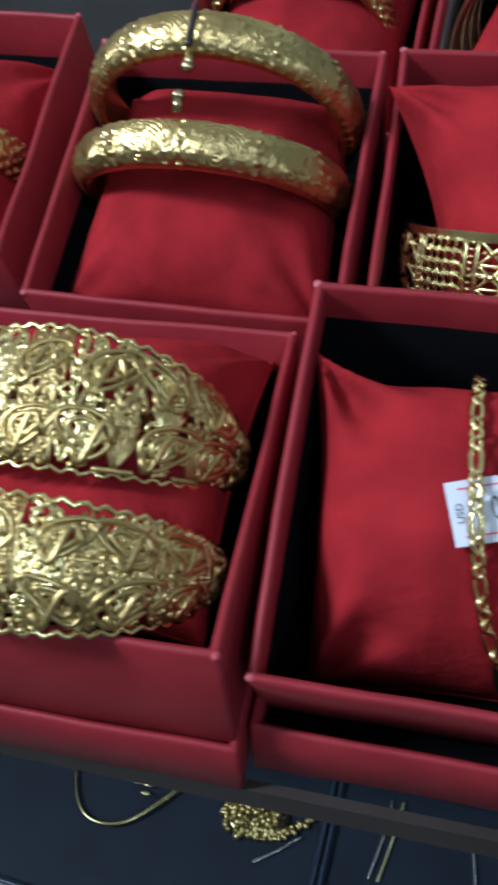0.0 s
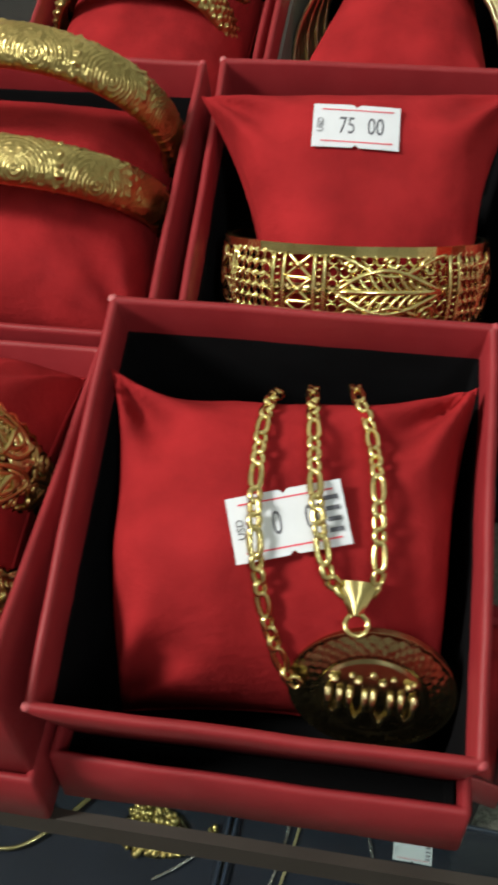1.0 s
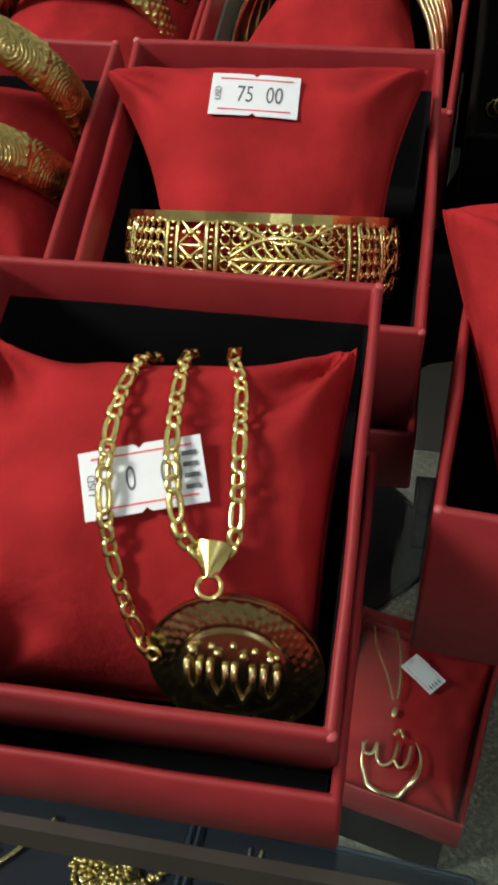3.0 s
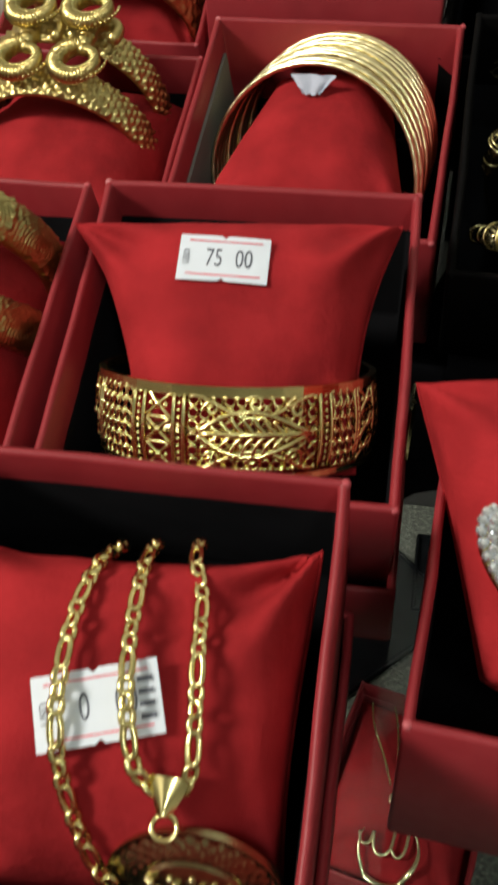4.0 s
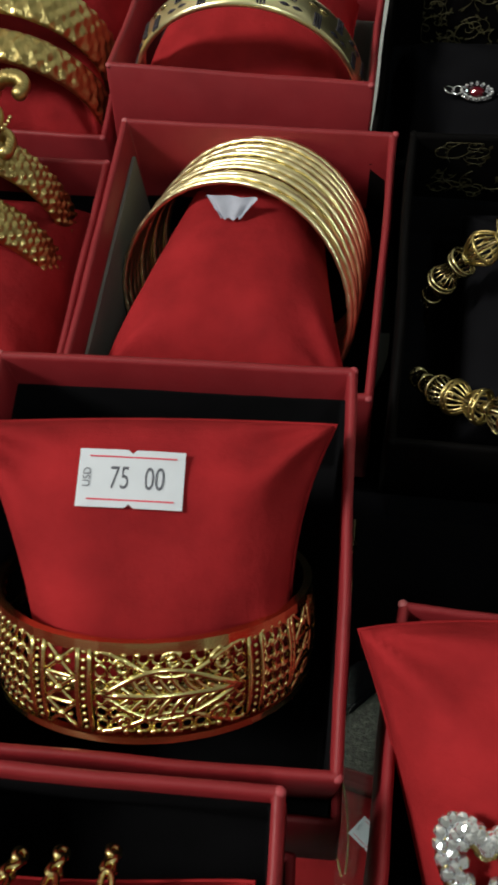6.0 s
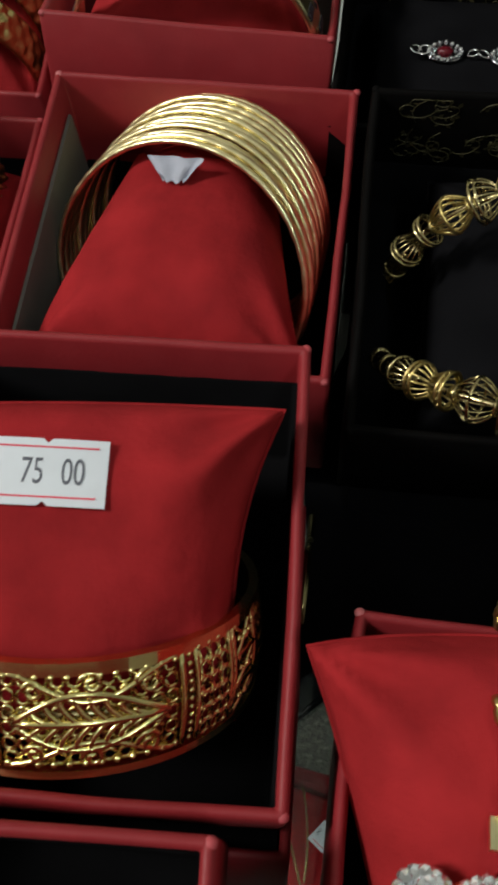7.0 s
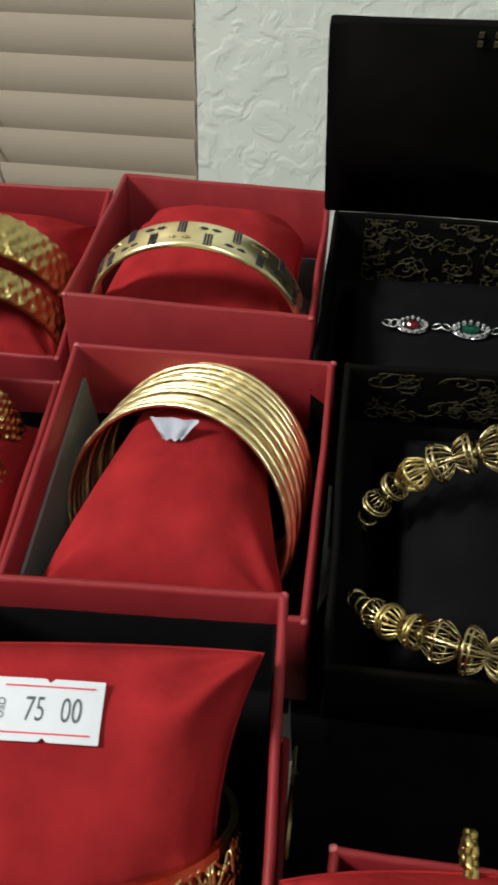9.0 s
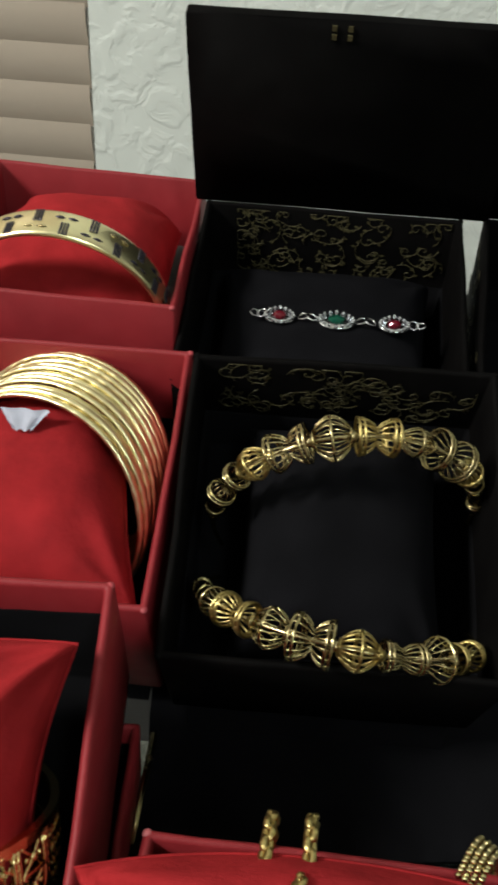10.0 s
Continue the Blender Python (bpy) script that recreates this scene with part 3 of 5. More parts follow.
part("gold_mark", clasp, VINE_GOLD, lid_ob, "small gold marks", smooth=False)

END = rim_pose(0.1765, 0.4130, 0.2180, -2.0, 20.0)
end_box = gift_box(END, "black paper jewellery box with a closed look at the row's end", 13.0, BLACK_LINER, 0.034, BLACK_PAPER, 0.09, 0.09, BH, "black jewellery boxes", "jewellery_box")
riser(END, 0.08, 0.075, "black velvet step under a black box")
part("lid", loft([rounded(0.046, 0.040, 0.0012, z, wob=0.0004, seed=4) for z in (0, 0.0006, 0.0030, 0.0036)]), BLACK_PAPER, end_box, "raised plain black lid", m=pose(0, 0.0456, 0.0405, 90, 0, 0) @ pose(0, 0, -0.0018))
s = Shape()
vine(s, lambda a, b: (-0.045 - 0.0003, a, b), rnd, -0.042, 0.042, -0.045, -0.003, 20)
part("vine_print", s, VINE_GOLD, end_box, "faded gold vine print")

C_CAGE = Cushion(0.0280, 0.0290, 0.0360, 0.020, 11.0, concave=0.06, fold=0.001)
cushion(C_CAGE, CAGE @ pose(0.002, -0.001, -0.0270, 0), "black velvet cushion holding a pair of cage-bead bangles", BLACK_VELVET)
C_GEM = Cushion(0.0400, 0.0400, 0.0385, 0.016, 12.0, concave=0.06, fold=0.001)
cushion(C_GEM, GEM @ pose(0, 0, -0.0300, 0), "black velvet cushion under a stone-set bracelet", BLACK_VELVET)

# ---------------------------------------------------------------- bangles
def ring_pose(box, lx, ly, lz, el, yaw=0):
    """A ring's own frame in a box: its axis lies along the box's depth, raised by el degrees and turned by yaw."""
    return box @ pose(lx, ly, lz, 0, 0, yaw) @ pose(0, 0, 0, el - 90)


def on_ring(r, deg, s):
    """A point of a ring: 90 degrees is its top, s runs along its axis."""
    g = radians(deg)
    return Vector((r * math.cos(g), -r * math.sin(g), s))


def strip(s, r0, r1, s0, s1, n=120, wave=0.0):
    """A closed hoop of rectangular section."""
    def place(i, j):
        deg = 360 * i / n
        k = wave * math.sin(radians(deg * 9))
        return on_ring((r0, r1, r1, r0)[j] + k, deg, (s0, s0, s1, s1)[j])
    s.grid(n, 4, place, closed_u=True, closed_v=True)


def filigree(s, at, deg0, deg1, rnd, r, kind):
    """Wire work between two angles of a band; at(deg, q) maps to the band, q from -1 to 1."""
    mid, half = (deg0 + deg1) / 2, (deg1 - deg0) / 2
    if kind in (0, 3):      # lattice, with beads or without
        n = 3
        for k in range(-n, n + 1):
            a = mid + half * k / n
            for sign in (-1, 1):
                pts = [at(min(max(a + sign * half * 0.55 * q / 0.85, deg0), deg1), q) for q in [-0.85 + 0.17 * i for i in range(11)]]
                s.tube(pts, r, 5)
        for i in range(3 if kind == 0 else 0):
            for j in range(7):
                s.ball(at(mid + half * (i - 1) * 0.62, -0.8 + 1.6 * j / 6), r * 2.0, n=6, rings=4)
    elif kind == 1:    # scrolls
        for sign in (-1, 1):
            for q0, size in ((0.45, 0.42), (-0.45, 0.42), (0.0, 0.3)):
                pts = []
                for i in range(18):
                    g = i * 0.55 + (0.8 if sign > 0 else 2.2)
                    rr = size * (1 - i / 20)
                    pts.append(at(min(max(mid + half * (sign * 0.5 + 0.62 * rr * math.cos(g) * sign), deg0), deg1), max(-0.9, min(0.9, q0 + rr * math.sin(g) * 1.05))))
                s.tube(pts, [r * (1.5 - 0.05 * i) for i in range(18)], 5)
        s.tube([at(mid - half * 0.9 + half * 1.8 * i / 14, 0.72 * math.sin(i / 14 * 6.28)) for i in range(15)], r * 1.5, 5)
        for i in range(8):
            s.ball(at(mid + half * 0.85 * math.cos(i * 0.785), 0.8 * math.sin(i * 0.785)), r * 1.9, n=6, rings=4)
    else:              # leaf fan
        for k in range(-3, 4):
            tip = (mid + half * 0.9 * math.sin(k * 0.5), 0.85 * math.cos(k * 0.42))
            pts = [at(mid + (tip[0] - mid) * (i / 6), -0.8 + (tip[1] + 0.8) * (i / 6)) for i in range(7)]
            s.tube(pts, [r * (0.7 + 1.1 * math.sin(i / 6 * 3.0)) for i in range(7)], 5)
        for i in range(9):
            s.ball(at(deg0 + (deg1 - deg0) * (i + 0.5) / 9, -0.82), r * 1.8, n=6, rings=4)


def wide_bangle():
    m = ring_pose(WIDE, -0.0006, -0.0020, -0.0144, 39.3, 2.1)
    th = thing("filigree_bangle", m, "wide polished gold bangle of pierced filigree panels, round a cushion", "bangle")
    r, width = 0.0346, 0.0212
    at = lambda deg, q: on_ring(r + 0.0011 * (1 - q * q), deg, -width / 2 + q * (width / 2 - 0.0020))
    for word, s0, s1, n, mat in (("top_rim", 0.0, -0.0024, 44, GOLD), ("lower_rim", -width + 0.0014, -width, 90, GOLD)):
        rim = Shape()
        strip(rim, r - 0.0013, r + 0.0005, s0, s1, n)
        part(word, rim, mat, th, "smooth faceted gold rim", smooth=False)
    wire = 0.00050

    def line(s, a, b, rad=wire, bow=0.0, n=9):
        s.tube([at(a[0] + (b[0] - a[0]) * i / (n - 1) + bow * math.sin(math.pi * i / (n - 1)), a[1] + (b[1] - a[1]) * i / (n - 1)) for i in range(n)], rad, 5)

    def bars(s, d0, d1):
        n = max(2, round((d1 - d0) / 2.4))
        for i in range(n):
            d = d0 + (d1 - d0) * i / (n - 1)
            line(s, (d, -1), (d, 1), 0.00062)
            if i:
                for j in range(11):
                    s.ball(at(d - (d1 - d0) / (n - 1) / 2, -0.93 + 0.186 * j), 0.00058, n=6, rings=4)

    def grid(s, d0, d1):
        cols, rows = max(3, round((d1 - d0) / 4.2)), 6
        for i in range(cols):
            for j in range(rows):
                c, q = d0 + (d1 - d0) * (i + 0.5) / cols, -1 + 2 * (j + 0.5) / rows
                h = (d1 - d0) / cols * 0.5
                s.tube([at(c + h * math.cos(g * 0.785), q + 0.17 * math.sin(g * 0.785)) for g in range(8)], wire * 0.95, 5, closed=True)
                s.ball(at(c + h, q + 1 / rows), 0.00072, n=6, rings=4)

    def cross(s, d0, d1):
        for j in range(3):
            q0, q1 = -1 + 2 * j / 3, -1 + 2 * (j + 1) / 3
            line(s, (d0, q0), (d1, q1))
            line(s, (d1, q0), (d0, q1))
            line(s, (d0, q1), (d1, q1))
            s.ball(at((d0 + d1) / 2, (q0 + q1) / 2), 0.0011, n=7, rings=5)
            for d in (d0 + (d1 - d0) * 0.2, d1 - (d1 - d0) * 0.2):
                s.ball(at(d, (q0 + q1) / 2), 0.0007, n=6, rings=4)

    def spray(s, d0, d1):
        """A broad leaf with veins among arching stems and berries."""
        mid, half = (d0 + d1) / 2, (d1 - d0) / 2
        for sign in (-1, 1):
            s.tube([at(mid + half * (-0.85 + 1.7 * i / 18), 0.75 * sign * math.sin(math.pi * i / 18) * (0.55 + 0.45 * i / 18)) for i in range(19)], 0.0007, 5)
            s.tube([at(mid + half * (-0.98 + 1.96 * i / 18), sign * (0.98 - 0.55 * math.sin(math.pi * i / 18) ** 2)) for i in range(19)], 0.0006, 5)
        line(s, (mid - half * 0.85, 0.0), (mid + half * 0.85, 0.0), 0.0008)
        for i in range(11):
            for j in range(6):
                c, q = d0 + (d1 - d0) * (i + 0.5) / 11, -0.85 + 0.34 * j
                s.tube([at(c + 2.0 * math.cos(g * 0.785), q + 0.15 * math.sin(g * 0.785)) * 0.984 for g in range(8)], 0.0004, 5, closed=True)
        for i in range(9):
            d = mid + half * (-0.65 + 0.16 * i)
            h = 0.62 * math.sin(math.pi * (0.1 + 0.8 * i / 8))
            for sign in (-1, 1):
                line(s, (d, 0.0), (d + half * 0.20, sign * h), 0.00056, bow=half * 0.05)
        for sign in (-1, 1):
            for k in range(3):
                c, q, size = mid + half * (-0.62 + 0.62 * k), sign * (0.80 if k == 1 else 0.66), 0.30 - 0.04 * k
                s.tube([at(c + half * 0.5 * size * (1 - i / 22) * math.cos(0.5 * i), max(-0.98, min(0.98, q + size * (1 - i / 22) * math.sin(0.5 * i)))) for i in range(18)], 0.0006, 5)
            for k in range(12):
                s.ball(at(mid + half * (-0.95 + 0.172 * k), sign * 0.93), 0.00072, n=6, rings=4)

    plan = ((-4, 12, grid), (12, 15, bars), (15, 28, cross), (28, 31, bars), (31, 44, grid), (44, 50, bars), (50, 101, spray), (101, 106, bars), (106, 118, cross), (118, 124, bars), (124, 146, grid), (146, 150, bars), (150, 163, cross), (163, 166, bars), (166, 184, grid))
    for k, (d0, d1, kind) in enumerate(plan):
        s = Shape()
        kind(s, d0 + 0.5, d1 - 0.5)
        tagged(part("beaded_strip" if kind is bars else "filigree_panel", s, GOLD, th), kind="stuff")
    s = Shape()
    strip(s, r - 0.0012, r - 0.0007, -width * 0.44, -width * 0.56)
    part("inner_band", s, GOLD_DARK, th, "plain inner hoop")


wide_bangle()

# stack of thin bangles
for k in range(11):
    s = Shape()
    n = 150
    r = 0.0366 - 0.0018 * k / 10 + 0.0003 * math.sin(k * 2.3)

    def thin(i, j, r=r, k=k):
        deg = 360 * i / n
        g = 2 * math.pi * j / 8
        cut = 0.00007 * math.sin(radians(deg * 40) + k)
        cg, sg = math.cos(g), math.sin(g)
        p = on_ring(r + (0.00080 + cut) * math.copysign(abs(cg) ** 0.6, cg), deg, (0.00146 + cut) * math.copysign(abs(sg) ** 0.6, sg))
        p.y *= 1.0 if p.y < 0 else 0.88
        return p
    s.grid(n, 8, thin, closed_u=True, closed_v=True)
    q = k / 10
    m = ring_pose(MANY, -0.0020 + 0.0049 * q + 0.0004 * math.sin(k * 1.9), -0.0064 + 0.0269 * q, -0.0214 - 0.0090 * q, -39, -16) @ pose(0, 0, 0, 0.6 * math.sin(k * 1.3), 0.6 * math.cos(k * 2.1))
    solo("thin_bangle", s, GOLD_PALE, m, "thin pale gold bangle with faint cuts, in a stack", "bangle", "stack of thin bangles")
tissue = Shape()
tissue.grid(10, 14, lambda i, j: (0.0074 * math.sin((j / 13 - 0.5) * 3.0) * (0.35 + 0.65 * (1 - i / 9)), -0.0005 * i + 0.0006 * math.sin(j * 1.3), -0.0005 * i + 0.0007 * noise.noise(Vector((i * 0.5, j * 0.4, 2)))))
solo("paper_scrap", tissue, PAPER_SCRAP, MANY @ pose(-0.0022, 0.0120, 0.0068, -20), "crumpled bluish white paper tucked under the thin bangles", "paper")


# basket-weave bangle
def basket_bangle():
    m = ring_pose(BASK, 0.002, -0.0402, -0.0118, 9.6)
    th = thing("basketweave_bangle", m, "flat gold bangle cut in a basket-weave pattern with blackened bars", "bangle")
    r, w = 0.0362, 0.0115
    s = Shape()
    n = 160

    def place(i, j):
        deg = 360 * i / n
        q = (0, 0.0, 0.12, 0.5, 0.88, 1.0, 1.0)[j]
        rr = (r - 0.0012, r - 0.0002, r + 0.0003, r + 0.00015 * math.cos(radians(deg * 18)) + 0.0002, r + 0.0003, r - 0.0002, r - 0.0012)[j]
        return on_ring(rr, deg, q * w)
    s.grid(n, 7, place, closed_u=True, closed_v=True)
    part("band", s, GOLD_PALE, th)
    for k in range(12):
        deg = 12 + 14 * k
        row = 0.28 if k % 2 else 0.72
        s = Shape()
        for j in (-1, 0, 1):
            pts = [on_ring(r + 0.00035, deg + 1.5 * j, w * (row - 0.22 + 0.088 * i)) for i in range(6)]
            s.tube(pts, 0.00042, 5)
        part("bar_cut", s, DARK_CUT, th, "three dark bars")
        s = Shape()
        row = 1 - row
        for d in (-3.2, 3.2):
            pts = [on_ring(r + 0.00022, deg + d - 2.6 + 0.65 * i, w * row) for i in range(9)]
            s.tube(pts, [0.00012 + 0.0005 * math.sin(math.pi * i / 8) for i in range(9)], 6)
        part("lens_cut", s, DARK_CUT if k % 3 else GOLD_DARK, th, "dark lens-shaped cut")


basket_bangle()


# puffed and leaf-cut bangles: solid hoops with raised work
def raised_hoop(R, thick, half_w, pattern, n=420, cols=26, taper=0.0):
    s = Shape()

    def place(i, j):
        deg = 360 * i / n
        g = 2 * math.pi * j / cols
        k = 1 - taper * (0.5 - 0.5 * math.sin(radians(deg)))
        ax = half_w * k * math.sin(g)
        out = thick * (abs(math.cos(g)) ** 0.8) * (1 if math.cos(g) > 0 else -0.25)
        bump = pattern(deg, ax, math.sin(g)) if math.cos(g) > -0.05 else 0.0
        return on_ring(R + out + bump * max(0.0, math.cos(g)) ** 0.5, deg, ax + 0.35 * bump * math.sin(g))
    s.grid(n, cols, place, closed_u=True, closed_v=True)
    return s


def puffed_pattern(deg, ax, q):
    """Fans of fine curved lines between clusters of beads."""
    k = (deg / 30) % 1 - 0.5
    arc = math.hypot(k * 7.0, (q + 0.5) * 2.2)
    fine = 0.00032 * math.sin(arc * 17)
    beads = 0.0010 * max(0.0, math.sin(radians(deg * 62))) * max(0.0, math.cos(ax * 2300 + 0.6))
    mask = min(1.0, max(0.0, abs(k) * 4 - 0.9)) * 0.8 + 0.6 * max(0.0, -q - 0.35)
    return fine * (1 - min(1.0, mask)) + beads * min(1.0, mask) + 0.00030 * noise.noise(Vector((deg * 0.5, ax * 900, 3)))


def bead_pattern(deg, ax, q):
    return 0.0010 * max(0.0, math.sin(radians(deg * 52)) * math.cos(ax * 1700)) + 0.0005 * noise.noise(Vector((deg * 0.3, ax * 900, 1)))


def leaf_pattern(deg, ax, q):
    saw = abs(((deg / 9 + ax * 130) % 1) - 0.5) + abs(((deg / 9 - ax * 130) % 1) - 0.5)
    return 0.0011 * (saw - 0.5) + 0.0004 * noise.noise(Vector((deg * 0.4, ax * 1200, 8)))


puffed = raised_hoop(0.0343, 0.0044, 0.0060, puffed_pattern, 700, 76)
for lx, ly, lz, el, word in ((-0.001, 0.0018, -0.0100, 22, "puffed gold bangle with chased flowers, in front of its pair"), (0, 0.0215, -0.0035, 10, "puffed gold bangle with chased flowers and an open joint")):
    th = thing("puffed_bangle", ring_pose(BANG, lx, ly, lz, el), word, "bangle", "pair of puffed bangles")
    part("hoop", puffed, GOLD_SATIN, th)
    knob = Shape()
    knob.tube([on_ring(0.0358, 92, -0.0065), on_ring(0.0363, 92, -0.0095)] if el < 15 else [on_ring(0.0368, 92, 0.0070), on_ring(0.0373, 92, 0.0105)], 0.0013, 8)
    knob.ball(on_ring(0.0363 if el < 15 else 0.0373, 92, -0.0100 if el < 15 else 0.0110), 0.0019, (1, 0.8, 0.8), 8, 6)
    part("clasp_knob", knob, GOLD_DARK, th, "small screw knob")
    if el < 15:
        part("joint_gap", Shape().tube([on_ring(0.0388, 92, q * 0.001) for q in range(-6, 7)], 0.0007, 5), DARK_CUT, th, "dark open joint")
hoop = raised_hoop(0.0325, 0.0030, 0.0060, bead_pattern, 520, 52)
solo("gold_bangle", hoop, GOLD_SATIN, ring_pose(EDGE, 0, -0.006, -0.012, 15), "beaded gold bangle in the end box", "bangle")


# filigree cuffs
def cuff(m, half_w, seed, word, r=0.0345):
    th = thing("filigree_cuff", m, word, "cuff", "pair of filigree cuffs")
    rr = random.Random(seed)
    width = lambda deg: half_w * (0.42 + 0.58 * max(0.0, math.sin(radians(deg))) ** 0.8)
    at = lambda deg, q: on_ring(r + 0.0028 * (1 - q * q), deg, q * width(deg))
    edge = Shape()
    for q in (-1, 1):
        edge.tube([at(d, q) + Vector((0, 0, 0.0006 * math.sin(d * 0.9) * q)) for d in range(-20, 201, 2)], 0.0006, 6)
    part("edge_wire", edge, GOLD, th, "scalloped edge wires")
    k = 0
    for deg in range(-15, 195, 14):
        s = Shape()
        for q in (0.55, -0.55, 0.0):
            filigree(s, lambda d, p, q=q: at(d, max(-1, min(1, q + 0.46 * p))), deg, deg + 13.4, rr, 0.00042, rr.choice((1, 1, 2, 0)))
        for j in range(5):
            d, q, size = deg + rr.uniform(2, 12), rr.uniform(-0.75, 0.75), rr.uniform(2.0, 3.4)
            s.tube([at(d + size * math.cos(g * 0.6), max(-1, min(1, q + size * 0.085 * math.sin(g * 0.6)))) for g in range(11)], 0.0006, 6, closed=False)
            s.ball(at(d, q), 0.0009, n=7, rings=5)
        tagged(part("filigree_panel", s, (GOLD, GOLD_SATIN)[k % 2], th), kind="stuff")
        k += 1
    for deg in range(4, 181, 22):
        for q in (-0.48, 0.48):
            s = Shape()
            jog, turn, size = rr.uniform(-3, 3), rr.uniform(-0.8, 0.8), rr.uniform(0.62, 1.0)
            for grow in (size, size * 0.58):
                loop = []
                for i in range(26):
                    g = 2 * math.pi * i / 26
                    loop.append(at(deg + jog + 11.5 * grow * math.cos(g + turn) * (1 + 0.35 * math.sin(g)), max(-1.0, min(1.0, q + 0.42 * grow * math.sin(g)))) * 1.012)
                s.tube(loop, 0.00062, 6, closed=True)
            s.tube([at(deg - 6 + i, q + 0.30 * math.sin(i * 0.5) - 0.1) * 1.016 for i in range(13)], 0.0008, 6)
            tagged(part("petal_loop", s, GOLD_SATIN, th), kind="stuff")
    strap = Shape()
    strip(strap, r - 0.0026, r - 0.0020, -0.0022, 0.0022)
    part("inner_band", strap, GOLD_DARK, th)


cuff(ring_pose(CUFF, -0.002, 0.0107, -0.0106, 24), 0.0150, 4, "broad gold cuff of open flower filigree, on a red cushion")
cuff(ring_pose(CUFF, 0.000, -0.0190, -0.0130, 36), 0.0125, 9, "broad gold cuff of open flower filigree, by the box front", 0.0335)


# serpent bangles with curled ends
def serpent(m, word):
    th = thing("serpent_bangle", m, word, "bangle", "pair of serpent bangles")
    part("hoop", raised_hoop(0.0318, 0.0026, 0.0072, bead_pattern, 520, 52, 0.45), GOLD_SATIN, th, "beaded tapering hoop")
    for x0 in (-0.0065, 0.0135):
        spine = []
        for i in range(70):     # small upper curl
            a = radians(-25 + 240 * i / 69)
            r = 0.0046 + 0.0006 * i / 69
            spine.append((x0 + 0.0050 + r * math.cos(a), 0.0385, 0.0160 + r * math.sin(a)))
        for i in range(150):    # large lower loop, winding inwards
            a = radians(92 + 345 * i / 149)
            r = 0.0074 - 0.0030 * max(0.0, i / 149 - 0.55) / 0.45
            spine.append((x0 + r * math.cos(a), 0.0385 + 0.0022 * max(0.0, i / 149 - 0.6), 0.0025 + r * math.sin(a)))
        pts = [Vector((x, -y, z)) for x, y, z in spine]
        n = len(pts)
        for _ in range(3):
            pts = [pts[0]] + [(pts[i - 1] + pts[i] * 2 + pts[i + 1]) / 4 for i in range(1, n - 1)] + [pts[-1]]
        rs = [(0.0018 + 0.0012 * math.sin(math.pi * min(1.0, i / n * 1.15))) * (1 + 0.11 * math.sin(i * 1.9)) for i in range(n)]
        s = Shape()
        s.tube(pts, rs, 10, up=(0, 1, 0))
        s.ball(pts[0], 0.0024, n=8, rings=6)
        s.ball(pts[-1], 0.0022, n=8, rings=6)
        part("serpent_coil", s, GOLD_SATIN, th, "ribbed curled tail")
        beads = Shape()
        for i in range(20):
            a = radians(175 + 10 * i)
            for r, lift in ((0.0094, 0.0385), (0.0060, 0.0405)):
                beads.ball((x0 + r * math.cos(a), -lift, 0.0025 + r * math.sin(a)), 0.0007, n=6, rings=4)
        tagged(part("bead_band", beads, GOLD, th), kind="stuff")


serpent(ring_pose(SNAKE, -0.003, 0.0100, -0.0155, -4), "gold bangle with curled serpent ends, on a red cushion")
serpent(ring_pose(SNAKE, -0.003, 0.0275, -0.0120, -8), "gold bangle with curled serpent ends, behind its pair")
leafy = raised_hoop(0.0315, 0.0026, 0.0062, leaf_pattern, 520, 48)
solo("leaf_cut_bangle", leafy, GOLD_SATIN, ring_pose(LEAF, 0.002, -0.0215, -0.0120, 6), "gold bangle with bright leaf cuts, near the box front", "bangle", "pair of leaf-cut bangles")
solo("leaf_cut_bangle", raised_hoop(0.0325, 0.0026, 0.0088, leaf_pattern, 520, 52), GOLD_SATIN, ring_pose(LEAF, 0.001, -0.0035, -0.0090, 4), "broader gold bangle with bright leaf cuts", "bangle", "pair of leaf-cut bangles")


